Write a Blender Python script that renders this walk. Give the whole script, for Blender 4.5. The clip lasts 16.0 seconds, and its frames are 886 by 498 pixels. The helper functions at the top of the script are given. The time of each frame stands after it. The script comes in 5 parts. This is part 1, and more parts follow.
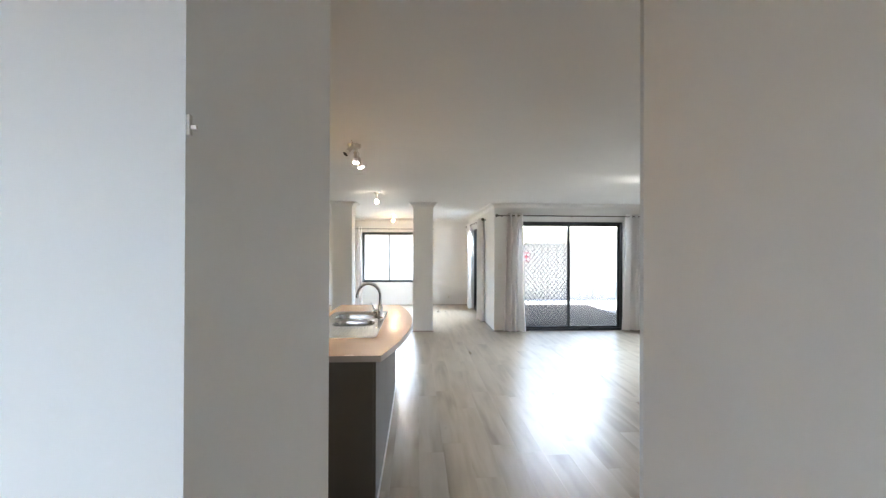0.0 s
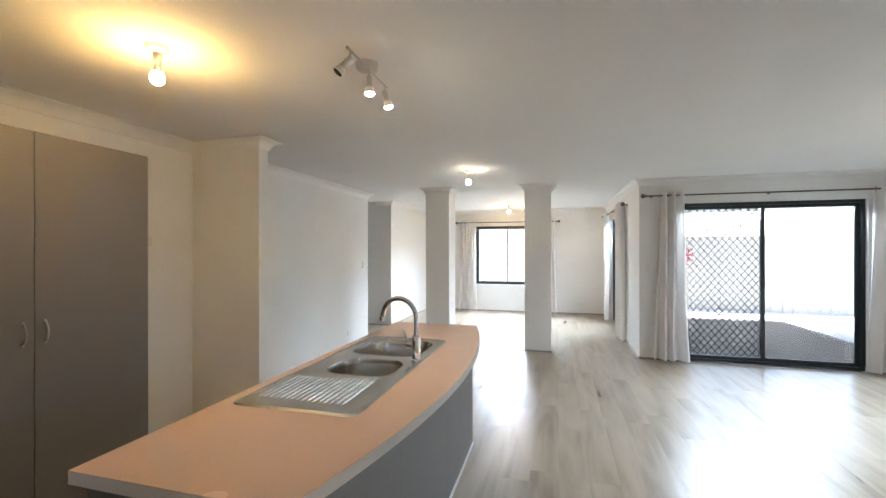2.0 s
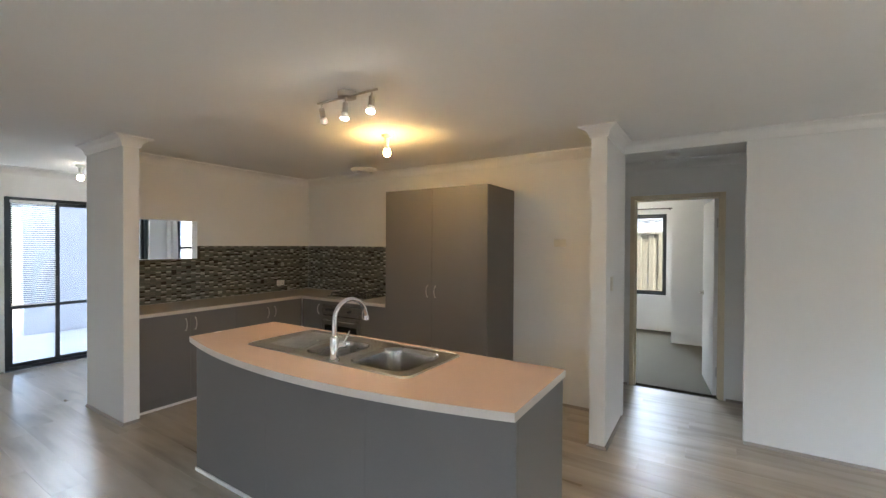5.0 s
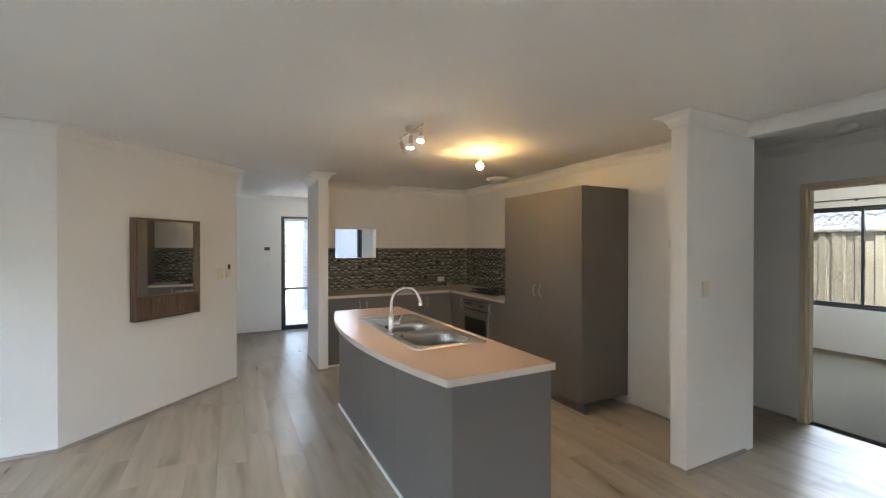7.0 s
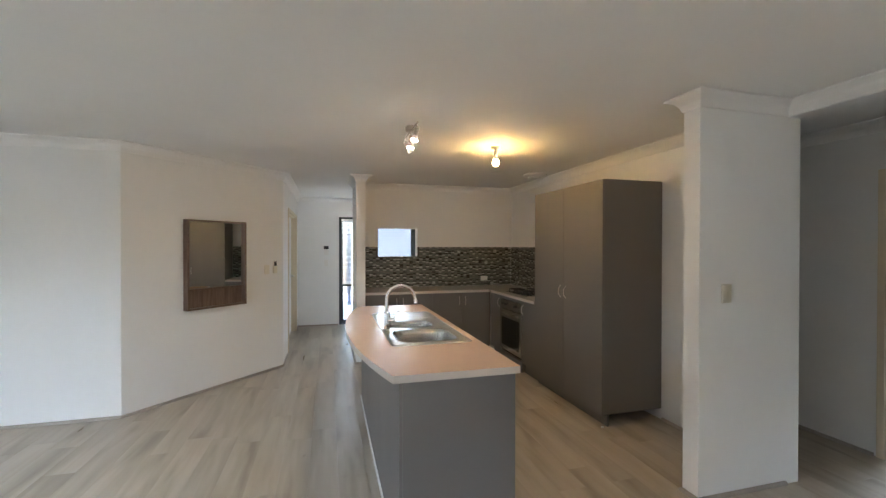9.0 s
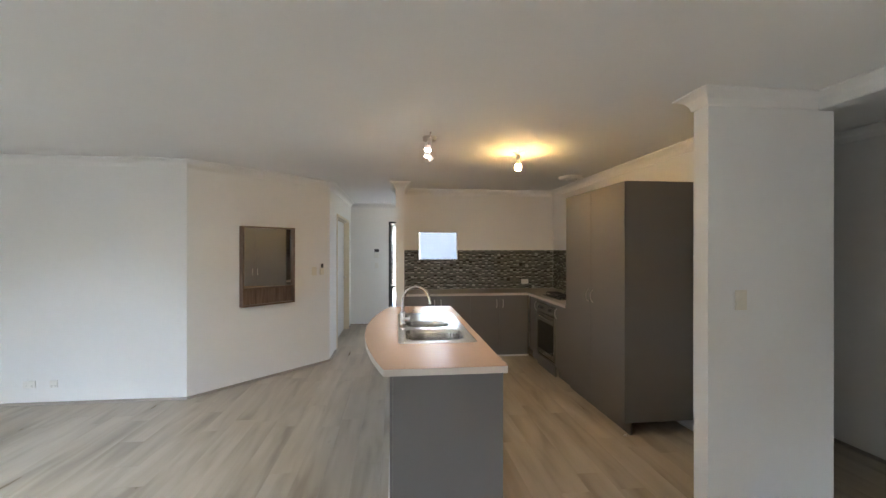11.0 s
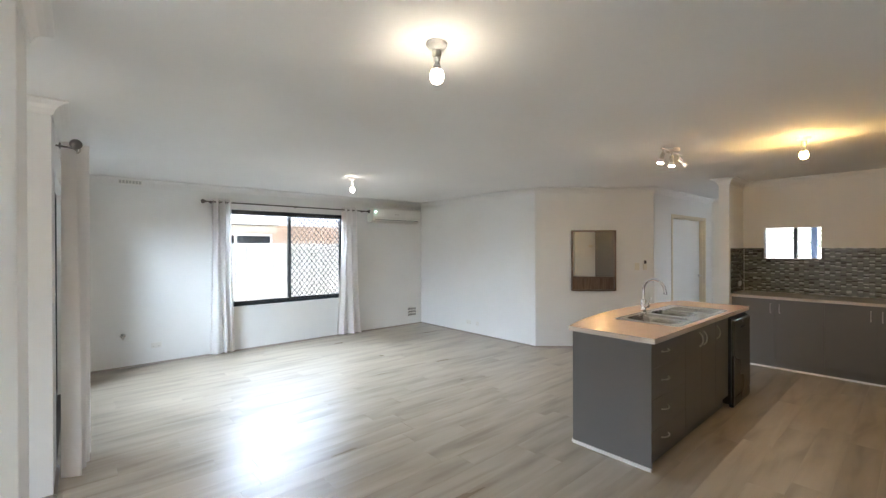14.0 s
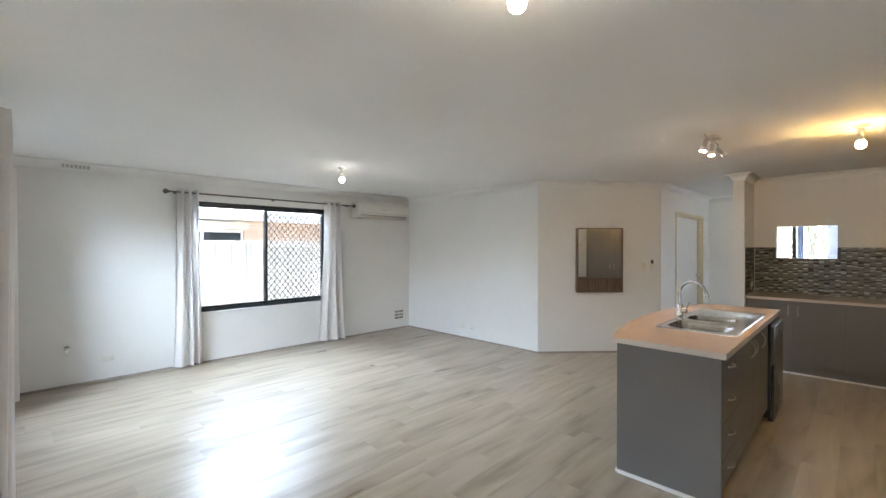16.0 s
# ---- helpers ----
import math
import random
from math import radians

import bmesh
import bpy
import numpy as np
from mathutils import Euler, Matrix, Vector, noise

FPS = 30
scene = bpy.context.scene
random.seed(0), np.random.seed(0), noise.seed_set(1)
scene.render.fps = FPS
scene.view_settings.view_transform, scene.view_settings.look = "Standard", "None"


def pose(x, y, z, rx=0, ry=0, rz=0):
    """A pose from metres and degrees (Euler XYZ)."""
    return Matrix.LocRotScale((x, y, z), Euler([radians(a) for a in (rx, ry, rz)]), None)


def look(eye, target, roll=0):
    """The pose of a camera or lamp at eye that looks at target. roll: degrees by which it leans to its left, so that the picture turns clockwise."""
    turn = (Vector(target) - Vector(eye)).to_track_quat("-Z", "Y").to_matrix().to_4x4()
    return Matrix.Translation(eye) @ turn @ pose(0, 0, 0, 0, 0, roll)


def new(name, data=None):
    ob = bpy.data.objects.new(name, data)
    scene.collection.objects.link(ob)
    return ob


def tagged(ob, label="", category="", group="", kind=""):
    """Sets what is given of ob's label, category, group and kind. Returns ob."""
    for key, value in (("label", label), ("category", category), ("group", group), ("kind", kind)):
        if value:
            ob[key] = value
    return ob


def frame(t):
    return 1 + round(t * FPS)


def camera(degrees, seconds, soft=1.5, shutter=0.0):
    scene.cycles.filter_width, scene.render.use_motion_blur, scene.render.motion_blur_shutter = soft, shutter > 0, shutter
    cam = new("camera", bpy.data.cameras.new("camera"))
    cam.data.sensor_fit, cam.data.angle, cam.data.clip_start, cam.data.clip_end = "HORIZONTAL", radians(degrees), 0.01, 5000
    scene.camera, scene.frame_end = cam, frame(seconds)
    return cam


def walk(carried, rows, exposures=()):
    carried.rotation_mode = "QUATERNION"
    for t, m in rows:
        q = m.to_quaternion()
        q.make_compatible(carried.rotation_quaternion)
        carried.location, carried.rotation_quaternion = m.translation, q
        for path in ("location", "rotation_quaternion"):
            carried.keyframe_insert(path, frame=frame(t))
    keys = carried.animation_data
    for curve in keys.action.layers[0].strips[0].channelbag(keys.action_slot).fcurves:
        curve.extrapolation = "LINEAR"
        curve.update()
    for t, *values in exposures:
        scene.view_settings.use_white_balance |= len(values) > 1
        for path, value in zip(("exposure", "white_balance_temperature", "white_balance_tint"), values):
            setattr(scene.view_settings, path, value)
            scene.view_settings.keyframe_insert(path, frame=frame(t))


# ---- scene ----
cam = camera(93.4, 16.0, soft=1.4)
PATH = [
    (0, (0.311, 0.398, 1.538), (0.435, 2.394, 1.548), 0.2),
    (0.5, (0.462, 0.657, 1.542), (0.509, 2.657, 1.547), 0.2),
    (1, (0.591, 1.086, 1.544), (0.558, 3.086, 1.545), 0.2),
    (1.5, (0.613, 1.534, 1.542), (0.419, 3.524, 1.54), 0.3),
    (2, (0.7, 2.084, 1.506), (0.173, 4.013, 1.507), -0.1),
    (2.5, (0.889, 2.631, 1.485), (-0.059, 4.392, 1.487), -0.1),
    (3, (1.157, 3.314, 1.5), (-0.285, 4.7, 1.487), 0.2),
    (3.5, (1.361, 3.951, 1.504), (-0.462, 4.773, 1.487), 0.2),
    (4, (1.403, 4.598, 1.513), (-0.596, 4.679, 1.494), 0.3),
    (4.5, (1.52, 5.229, 1.52), (-0.395, 4.652, 1.504), 0.2),
    (5, (1.568, 5.871, 1.549), (-0.119, 4.798, 1.529), 0.3),
    (5.2, (1.568, 6.154, 1.564), (0.007, 4.903, 1.542), 0.1),
    (7.5, (0.828, 7.046, 1.541), (0.0, 5.225, 1.528), 0.2),
    (8, (0.707, 7.123, 1.552), (-0.026, 5.263, 1.533), 0.2),
    (8.5, (0.545, 7.179, 1.545), (-0.088, 5.281, 1.525), 0.1),
    (9, (0.396, 7.226, 1.533), (-0.135, 5.298, 1.52), 0.1),
    (11.5, (-0.276, 7.463, 1.544), (-0.227, 5.464, 1.543), -0.0),
    (12, (-0.853, 7.506, 1.513), (-0.334, 5.575, 1.517), 0.0),
    (12.5, (-1.268, 7.761, 1.533), (-0.345, 5.987, 1.529), -0.2),
    (13, (-1.548, 8.018, 1.541), (-0.317, 6.442, 1.538), -0.3),
    (13.5, (-1.758, 8.164, 1.553), (-0.337, 6.757, 1.545), -0.3),
    (14, (-1.749, 8.207, 1.543), (-0.243, 6.891, 1.537), -0.2),
    (14.5, (-1.609, 8.173, 1.54), (-0.094, 6.868, 1.533), -0.2),
    (15, (-1.338, 8.099, 1.509), (0.144, 6.755, 1.505), -0.1),
    (15.5, (-1.224, 8.067, 1.493), (0.232, 6.696, 1.493), -0.1),
    (16, (-1.095, 8.103, 1.534), (0.316, 6.686, 1.522), -0.0),
]
EXPOSURE = [(0.0, 4.16, 6000, 10)]
walk(cam, [(t, look(eye, target, roll)) for t, eye, target, roll in PATH], EXPOSURE)

# ---------------------------------------------------------------- world, sun
world = bpy.data.worlds.new("sky")
scene.world = world
world.use_nodes = True
wn = world.node_tree
wn.nodes.clear()
sky = wn.nodes.new("ShaderNodeTexSky")
sky.sky_type = "NISHITA"
sky.sun_disc = False
sky.sun_elevation = radians(69)
sky.sun_rotation = radians(45)
sky.air_density, sky.dust_density = 1.2, 2.5
wbg = wn.nodes.new("ShaderNodeBackground")
wbg.inputs["Strength"].default_value = 0.15
wout = wn.nodes.new("ShaderNodeOutputWorld")
wn.links.new(sky.outputs[0], wbg.inputs[0])
wn.links.new(wbg.outputs[0], wout.inputs[0])
sun = new("sun", bpy.data.lights.new("sun", "SUN"))
sun.data.energy, sun.data.angle, sun.data.color = 4.5, radians(0.6), (1.0, 0.95, 0.88)
# high sun from the patio side, kept out of the rooms by eaves and patio cover
sun.matrix_world = look((0, 0, 30), (-8.0, -8.0, 0.0))

# added fill lamps in place of sky light at the window heads: one outside each opening, under the eaves, tilted in and
# down
def sky_lamp(x, y, z, inward, width, watts, height=0.6):
    lamp = new("sky_fill_lamp", bpy.data.lights.new("sky_fill_lamp", "AREA"))
    lamp.data.shape, lamp.data.size, lamp.data.size_y = "RECTANGLE", width, height
    lamp.data.energy, lamp.data.color = watts, (0.76, 0.88, 1.0)
    lamp.data.spread = radians(110)
    lamp.matrix_world = look((x, y, z), (x + inward[0], y + inward[1], z - 0.34))


sky_lamp(3.33, 9.05, 2.38, (0, -1), 1.6, 12)
sky_lamp(5.72, 5.58, 2.42, (-1, 0), 1.8, 11)
sky_lamp(-0.42, 12.95, 2.40, (0, -1), 1.6, 19)
sky_lamp(2.50, 10.65, 2.40, (-1, 0), 1.7, 14)
sky_lamp(-0.55, -1.85, 2.34, (0, 1), 1.5, 5)
sky_lamp(-7.65, 4.4, 2.42, (1, 0), 1.6, 14)

# ---------------------------------------------------------------- materials
def mat(name, col, rough=0.5, metal=0.0, noise_scale=0.0, noise_amt=0.0, bump=0.0, bump_scale=60.0, spec=0.5, coat=0.0, big=0.0, stretch=None):
    """Principled paint with fine grain and large soft variation."""
    m = bpy.data.materials.new(name)
    m.use_nodes = True
    nt = m.node_tree
    b = nt.nodes["Principled BSDF"]
    b.inputs["Roughness"].default_value = rough
    b.inputs["Metallic"].default_value = metal
    b.inputs["Specular IOR Level"].default_value = spec
    b.inputs["Coat Weight"].default_value = coat
    b.inputs["Base Color"].default_value = (*col, 1)
    tc = nt.nodes.new("ShaderNodeTexCoord")
    mp = nt.nodes.new("ShaderNodeMapping")
    nt.links.new(tc.outputs["Object"], mp.inputs[0])
    if stretch:
        mp.inputs["Scale"].default_value = stretch
    if noise_amt or big:
        n1 = nt.nodes.new("ShaderNodeTexNoise")
        n1.inputs["Scale"].default_value = noise_scale or 30
        n1.inputs["Detail"].default_value = 5
        n2 = nt.nodes.new("ShaderNodeTexNoise")
        n2.inputs["Scale"].default_value = 1.3
        n2.inputs["Detail"].default_value = 3
        nt.links.new(mp.outputs[0], n1.inputs[0])
        nt.links.new(tc.outputs["Object"], n2.inputs[0])
        r1 = nt.nodes.new("ShaderNodeMapRange")
        r1.inputs[3].default_value, r1.inputs[4].default_value = 1 - noise_amt, 1 + noise_amt
        r2 = nt.nodes.new("ShaderNodeMapRange")
        r2.inputs[1].default_value, r2.inputs[2].default_value = 0.3, 0.7
        r2.inputs[3].default_value, r2.inputs[4].default_value = 1 - big, 1 + big
        nt.links.new(n1.outputs[0], r1.inputs[0])
        nt.links.new(n2.outputs[0], r2.inputs[0])
        mu = nt.nodes.new("ShaderNodeMath")
        mu.operation = "MULTIPLY"
        nt.links.new(r1.outputs[0], mu.inputs[0])
        nt.links.new(r2.outputs[0], mu.inputs[1])
        vm = nt.nodes.new("ShaderNodeVectorMath")
        vm.operation = "SCALE"
        vm.inputs[0].default_value = col
        nt.links.new(mu.outputs[0], vm.inputs["Scale"])
        nt.links.new(vm.outputs[0], b.inputs["Base Color"])
        rr = nt.nodes.new("ShaderNodeMapRange")
        rr.inputs[3].default_value, rr.inputs[4].default_value = max(0.02, rough - 0.06), min(1, rough + 0.06)
        nt.links.new(n2.outputs[0], rr.inputs[0])
        nt.links.new(rr.outputs[0], b.inputs["Roughness"])
    if bump:
        nb = nt.nodes.new("ShaderNodeTexNoise")
        nb.inputs["Scale"].default_value = bump_scale
        nb.inputs["Detail"].default_value = 4
        nt.links.new(mp.outputs[0], nb.inputs[0])
        bp = nt.nodes.new("ShaderNodeBump")
        bp.inputs["Strength"].default_value = bump
        bp.inputs["Distance"].default_value = 0.004
        nt.links.new(nb.outputs[0], bp.inputs["Height"])
        nt.links.new(bp.outputs[0], b.inputs["Normal"])
    return m


def glow(name, col, strength):
    m = bpy.data.materials.new(name)
    m.use_nodes = True
    nt = m.node_tree
    nt.nodes.clear()
    e = nt.nodes.new("ShaderNodeEmission")
    e.inputs[0].default_value, e.inputs[1].default_value = (*col, 1), strength
    o = nt.nodes.new("ShaderNodeOutputMaterial")
    nt.links.new(e.outputs[0], o.inputs[0])
    return m


def glass_mat(name, tint, rough=0.0):
    """Thin pane: passes light through its grey tint, with a glassy gloss."""
    m = bpy.data.materials.new(name)
    m.use_nodes = True
    nt = m.node_tree
    nt.nodes.clear()
    t = nt.nodes.new("ShaderNodeBsdfTransparent")
    t.inputs[0].default_value = tint
    g = nt.nodes.new("ShaderNodeBsdfGlossy")
    g.inputs["Roughness"].default_value = rough
    f = nt.nodes.new("ShaderNodeFresnel")
    f.inputs[0].default_value = 1.45
    mx = nt.nodes.new("ShaderNodeMixShader")
    o = nt.nodes.new("ShaderNodeOutputMaterial")
    nt.links.new(f.outputs[0], mx.inputs[0])
    nt.links.new(t.outputs[0], mx.inputs[1])
    nt.links.new(g.outputs[0], mx.inputs[2])
    nt.links.new(mx.outputs[0], o.inputs[0])
    return m


def fabric_mat(name, col, through_amt):
    m = bpy.data.materials.new(name)
    m.use_nodes = True
    nt = m.node_tree
    nt.nodes.clear()
    d = nt.nodes.new("ShaderNodeBsdfDiffuse")
    d.inputs[0].default_value = (*col, 1)
    t = nt.nodes.new("ShaderNodeBsdfTranslucent")
    t.inputs[0].default_value = (*col, 1)
    mx = nt.nodes.new("ShaderNodeMixShader")
    mx.inputs[0].default_value = through_amt
    tc = nt.nodes.new("ShaderNodeTexCoord")
    w = nt.nodes.new("ShaderNodeTexNoise")
    w.inputs["Scale"].default_value = 420
    bp = nt.nodes.new("ShaderNodeBump")
    bp.inputs["Strength"].default_value, bp.inputs["Distance"].default_value = 0.012, 0.002
    o = nt.nodes.new("ShaderNodeOutputMaterial")
    nt.links.new(tc.outputs["Object"], w.inputs[0])
    nt.links.new(w.outputs[0], bp.inputs["Height"])
    nt.links.new(bp.outputs[0], d.inputs["Normal"])
    nt.links.new(d.outputs[0], mx.inputs[1])
    nt.links.new(t.outputs[0], mx.inputs[2])
    nt.links.new(mx.outputs[0], o.inputs[0])
    return m


def plank_mat():
    """Grey-washed oak boards: tone by board, long grain, brown streaks and knots."""
    m = bpy.data.materials.new("grey_oak")
    m.use_nodes = True
    nt = m.node_tree
    b = nt.nodes["Principled BSDF"]
    oi = nt.nodes.new("ShaderNodeObjectInfo")
    gi = nt.nodes.new("ShaderNodeNewGeometry")
    tc = nt.nodes.new("ShaderNodeTexCoord")
    add = nt.nodes.new("ShaderNodeMath")
    nt.links.new(oi.outputs["Random"], add.inputs[0])
    nt.links.new(gi.outputs["Random Per Island"], add.inputs[1])
    fr = nt.nodes.new("ShaderNodeMath")
    fr.operation = "FRACT"
    nt.links.new(add.outputs[0], fr.inputs[0])
    # shift the grain from board to board
    off = nt.nodes.new("ShaderNodeCombineXYZ")
    mul = nt.nodes.new("ShaderNodeMath")
    mul.operation = "MULTIPLY"
    mul.inputs[1].default_value = 37.0
    nt.links.new(fr.outputs[0], mul.inputs[0])
    nt.links.new(mul.outputs[0], off.inputs[0])
    nt.links.new(mul.outputs[0], off.inputs[1])
    va = nt.nodes.new("ShaderNodeVectorMath")
    nt.links.new(gi.outputs["Position"], va.inputs[0])
    nt.links.new(off.outputs[0], va.inputs[1])

    def layer(sx, sy, scale, detail, dist):
        mp = nt.nodes.new("ShaderNodeMapping")
        mp.inputs["Scale"].default_value = (sx, sy, 1)
        nt.links.new(va.outputs[0], mp.inputs[0])
        n = nt.nodes.new("ShaderNodeTexNoise")
        n.inputs["Scale"].default_value = scale
        n.inputs["Detail"].default_value = detail
        n.inputs["Distortion"].default_value = dist
        nt.links.new(mp.outputs[0], n.inputs[0])
        return n
    fine = layer(9, 0.5, 5, 1, 0.2)
    wide = layer(2.9, 0.42, 2.4, 2.5, 0.4)
    knot = layer(5.5, 1.9, 4.0, 2, 0.5)
    mix1 = nt.nodes.new("ShaderNodeValToRGB")
    e = mix1.color_ramp.elements
    e[0].position, e[0].color = 0.30, (0.280, 0.227, 0.163, 1)
    e[1].position, e[1].color = 0.66, (0.462, 0.398, 0.312, 1)
    k = e.new(0.46)
    k.color = (0.388, 0.325, 0.242, 1)
    nt.links.new(wide.outputs[0], mix1.inputs[0])
    r = nt.nodes.new("ShaderNodeMapRange")
    r.inputs[1].default_value, r.inputs[2].default_value = 0.3, 0.7
    r.inputs[3].default_value, r.inputs[4].default_value = 0.975, 1.02
    nt.links.new(fine.outputs[0], r.inputs[0])
    tone = nt.nodes.new("ShaderNodeMapRange")
    tone.inputs[3].default_value, tone.inputs[4].default_value = 0.95, 1.04
    nt.links.new(fr.outputs[0], tone.inputs[0])
    mm = nt.nodes.new("ShaderNodeMath")
    mm.operation = "MULTIPLY"
    nt.links.new(r.outputs[0], mm.inputs[0])
    nt.links.new(tone.outputs[0], mm.inputs[1])
    # small dark knots and cracks
    kr = nt.nodes.new("ShaderNodeMapRange")
    kr.inputs[1].default_value, kr.inputs[2].default_value = 0.74, 0.84
    kr.inputs[3].default_value, kr.inputs[4].default_value = 1.0, 0.70
    nt.links.new(knot.outputs[0], kr.inputs[0])
    mk = nt.nodes.new("ShaderNodeMath")
    mk.operation = "MULTIPLY"
    nt.links.new(mm.outputs[0], mk.inputs[0])
    nt.links.new(kr.outputs[0], mk.inputs[1])
    mm = mk
    vs = nt.nodes.new("ShaderNodeVectorMath")
    vs.operation = "SCALE"
    nt.links.new(mix1.outputs[0], vs.inputs[0])
    nt.links.new(mm.outputs[0], vs.inputs["Scale"])
    nt.links.new(vs.outputs[0], b.inputs["Base Color"])
    rr = nt.nodes.new("ShaderNodeMapRange")
    rr.inputs[3].default_value, rr.inputs[4].default_value = 0.25, 0.34
    nt.links.new(wide.outputs[0], rr.inputs[0])
    nt.links.new(rr.outputs[0], b.inputs["Roughness"])
    b.inputs["Specular IOR Level"].default_value = 0.5
    bp = nt.nodes.new("ShaderNodeBump")
    bp.inputs["Strength"].default_value, bp.inputs["Distance"].default_value = 0.06, 0.002
    nt.links.new(fine.outputs[0], bp.inputs["Height"])
    nt.links.new(bp.outputs[0], b.inputs["Normal"])
    return m


def tex_mat(name, col_a, col_b, rough, stretch, scale):
    """Two-tone streaked surface (veneer, bark)."""
    m = bpy.data.materials.new(name)
    m.use_nodes = True
    nt = m.node_tree
    b = nt.nodes["Principled BSDF"]
    tc = nt.nodes.new("ShaderNodeTexCoord")
    mp = nt.nodes.new("ShaderNodeMapping")
    mp.inputs["Scale"].default_value = stretch
    n = nt.nodes.new("ShaderNodeTexNoise")
    n.inputs["Scale"].default_value, n.inputs["Detail"].default_value = scale, 6
    cr = nt.nodes.new("ShaderNodeValToRGB")
    cr.color_ramp.elements[0].position, cr.color_ramp.elements[0].color = 0.32, (*col_a, 1)
    cr.color_ramp.elements[1].position, cr.color_ramp.elements[1].color = 0.68, (*col_b, 1)
    nt.links.new(tc.outputs["Object"], mp.inputs[0])
    nt.links.new(mp.outputs[0], n.inputs[0])
    nt.links.new(n.outputs[0], cr.inputs[0])
    nt.links.new(cr.outputs[0], b.inputs["Base Color"])
    b.inputs["Roughness"].default_value = rough
    return m


WALL = mat("wall_paint", (0.835, 0.83, 0.81), 0.55, noise_scale=18, noise_amt=0.012, bump=0.10, bump_scale=45, big=0.02, spec=0.35)
CEILING = mat("ceiling_paint", (0.845, 0.84, 0.825), 0.8, noise_scale=10, noise_amt=0.01, bump=0.04, bump_scale=30, big=0.015, spec=0.2)
TRIM = mat("cornice_paint", (0.84, 0.83, 0.81), 0.6, noise_scale=20, noise_amt=0.01, big=0.01, spec=0.3)
SKIRT = mat("bead_wood", (0.34, 0.30, 0.26), 0.5, noise_scale=40, noise_amt=0.15, big=0.08)
PLANK = plank_mat()
SUBFLOOR = mat("underlay", (0.10, 0.085, 0.07), 0.9, noise_scale=50, noise_amt=0.1)
LAMINATE = mat("taupe_laminate", (0.160, 0.150, 0.140), 0.42, noise_scale=160, noise_amt=0.06, bump=0.05, bump_scale=260, big=0.03)
# vent slot colours: the shade inside the openings, painted on
VENTGREY = mat("vent_hole_shade", (0.12, 0.11, 0.10), 0.7)
SLOTGREY = mat("grey_slot_shade", (0.52, 0.51, 0.48), 0.7, noise_scale=40, noise_amt=0.04)
# near-black painted in for the shade of gaps and slots
GAPSHADE = mat("gap_shade", (0.02, 0.02, 0.02), 0.8)
BENCH = mat("peach_laminate", (0.57, 0.395, 0.29), 0.25, noise_scale=120, noise_amt=0.05, bump=0.03, bump_scale=200, big=0.03)
BENCHEDGE = mat("laminate_edge", (0.62, 0.56, 0.50), 0.4, noise_scale=120, noise_amt=0.04)
KBENCH = mat("stone_laminate", (0.33, 0.29, 0.245), 0.35, noise_scale=140, noise_amt=0.10, bump=0.03, bump_scale=200, big=0.04)
STEEL = mat("brushed_steel", (0.60, 0.59, 0.57), 0.24, 1.0, noise_scale=90, noise_amt=0.06, stretch=(1, 14, 1), big=0.03)
# the same sink steel, coloured darker for the shade inside the bowls
STEELSHADED = mat("shaded_bowl_steel", (0.48, 0.46, 0.43), 0.22, 1.0, noise_scale=70, noise_amt=0.08, stretch=(6, 1, 1), big=0.04)
DARKSTEEL = mat("dark_steel", (0.15, 0.14, 0.125), 0.28, 0.75, noise_scale=90, noise_amt=0.05, stretch=(1, 12, 1), big=0.04)
CHROME = mat("chrome", (0.80, 0.80, 0.80), 0.06, 1.0, noise_scale=20, noise_amt=0.01)
NICKEL = mat("satin_nickel", (0.55, 0.52, 0.48), 0.3, 1.0, noise_scale=60, noise_amt=0.04)
BLACKFRAME = mat("dark_aluminium", (0.020, 0.027, 0.030), 0.35, 0.0, noise_scale=60, noise_amt=0.1, big=0.05)
GRILLE = mat("grille_aluminium", (0.03, 0.035, 0.04), 0.5, noise_scale=60, noise_amt=0.1)
# grey tints dim the bright outdoors, by a different amount for each room
GLASS = glass_mat("far_room_glass", (0.74, 0.75, 0.75, 1))
GLASS_PATIO = glass_mat("patio_glass", (0.66, 0.67, 0.67, 1))
GLASS_ENTRY = glass_mat("entry_glass", (0.80, 0.81, 0.81, 1))
GLASS_FRONT = glass_mat("front_room_glass", (0.80, 0.81, 0.82, 1))
GLASS_BEDROOM = glass_mat("bedroom_glass", (0.42, 0.43, 0.43, 1))
TINT = mat("oven_glass", (0.012, 0.014, 0.014), 0.06, noise_scale=5, noise_amt=0.02)
CURTAIN = fabric_mat("curtain_cotton", (0.96, 0.94, 0.92), 0.5)
ROD = mat("pewter_rod", (0.16, 0.145, 0.135), 0.35, 0.8, noise_scale=40, noise_amt=0.1)
PLASTIC = mat("white_plastic", (0.80, 0.78, 0.73), 0.35, noise_scale=30, noise_amt=0.01)
CREAMPLASTIC = mat("cream_plastic", (0.77, 0.73, 0.63), 0.35, noise_scale=30, noise_amt=0.01)
BLACKPLASTIC = mat("black_plastic", (0.02, 0.02, 0.022), 0.35, noise_scale=30, noise_amt=0.02)
CREAMFRAME = mat("cream_gloss", (0.72, 0.63, 0.46), 0.35, noise_scale=25, noise_amt=0.02, big=0.03)
DOORWHITE = mat("door_paint", (0.78, 0.77, 0.74), 0.4, noise_scale=25, noise_amt=0.01, big=0.02)
MIRROR = mat("mirror_silver", (0.86, 0.88, 0.87), 0.01, 1.0)
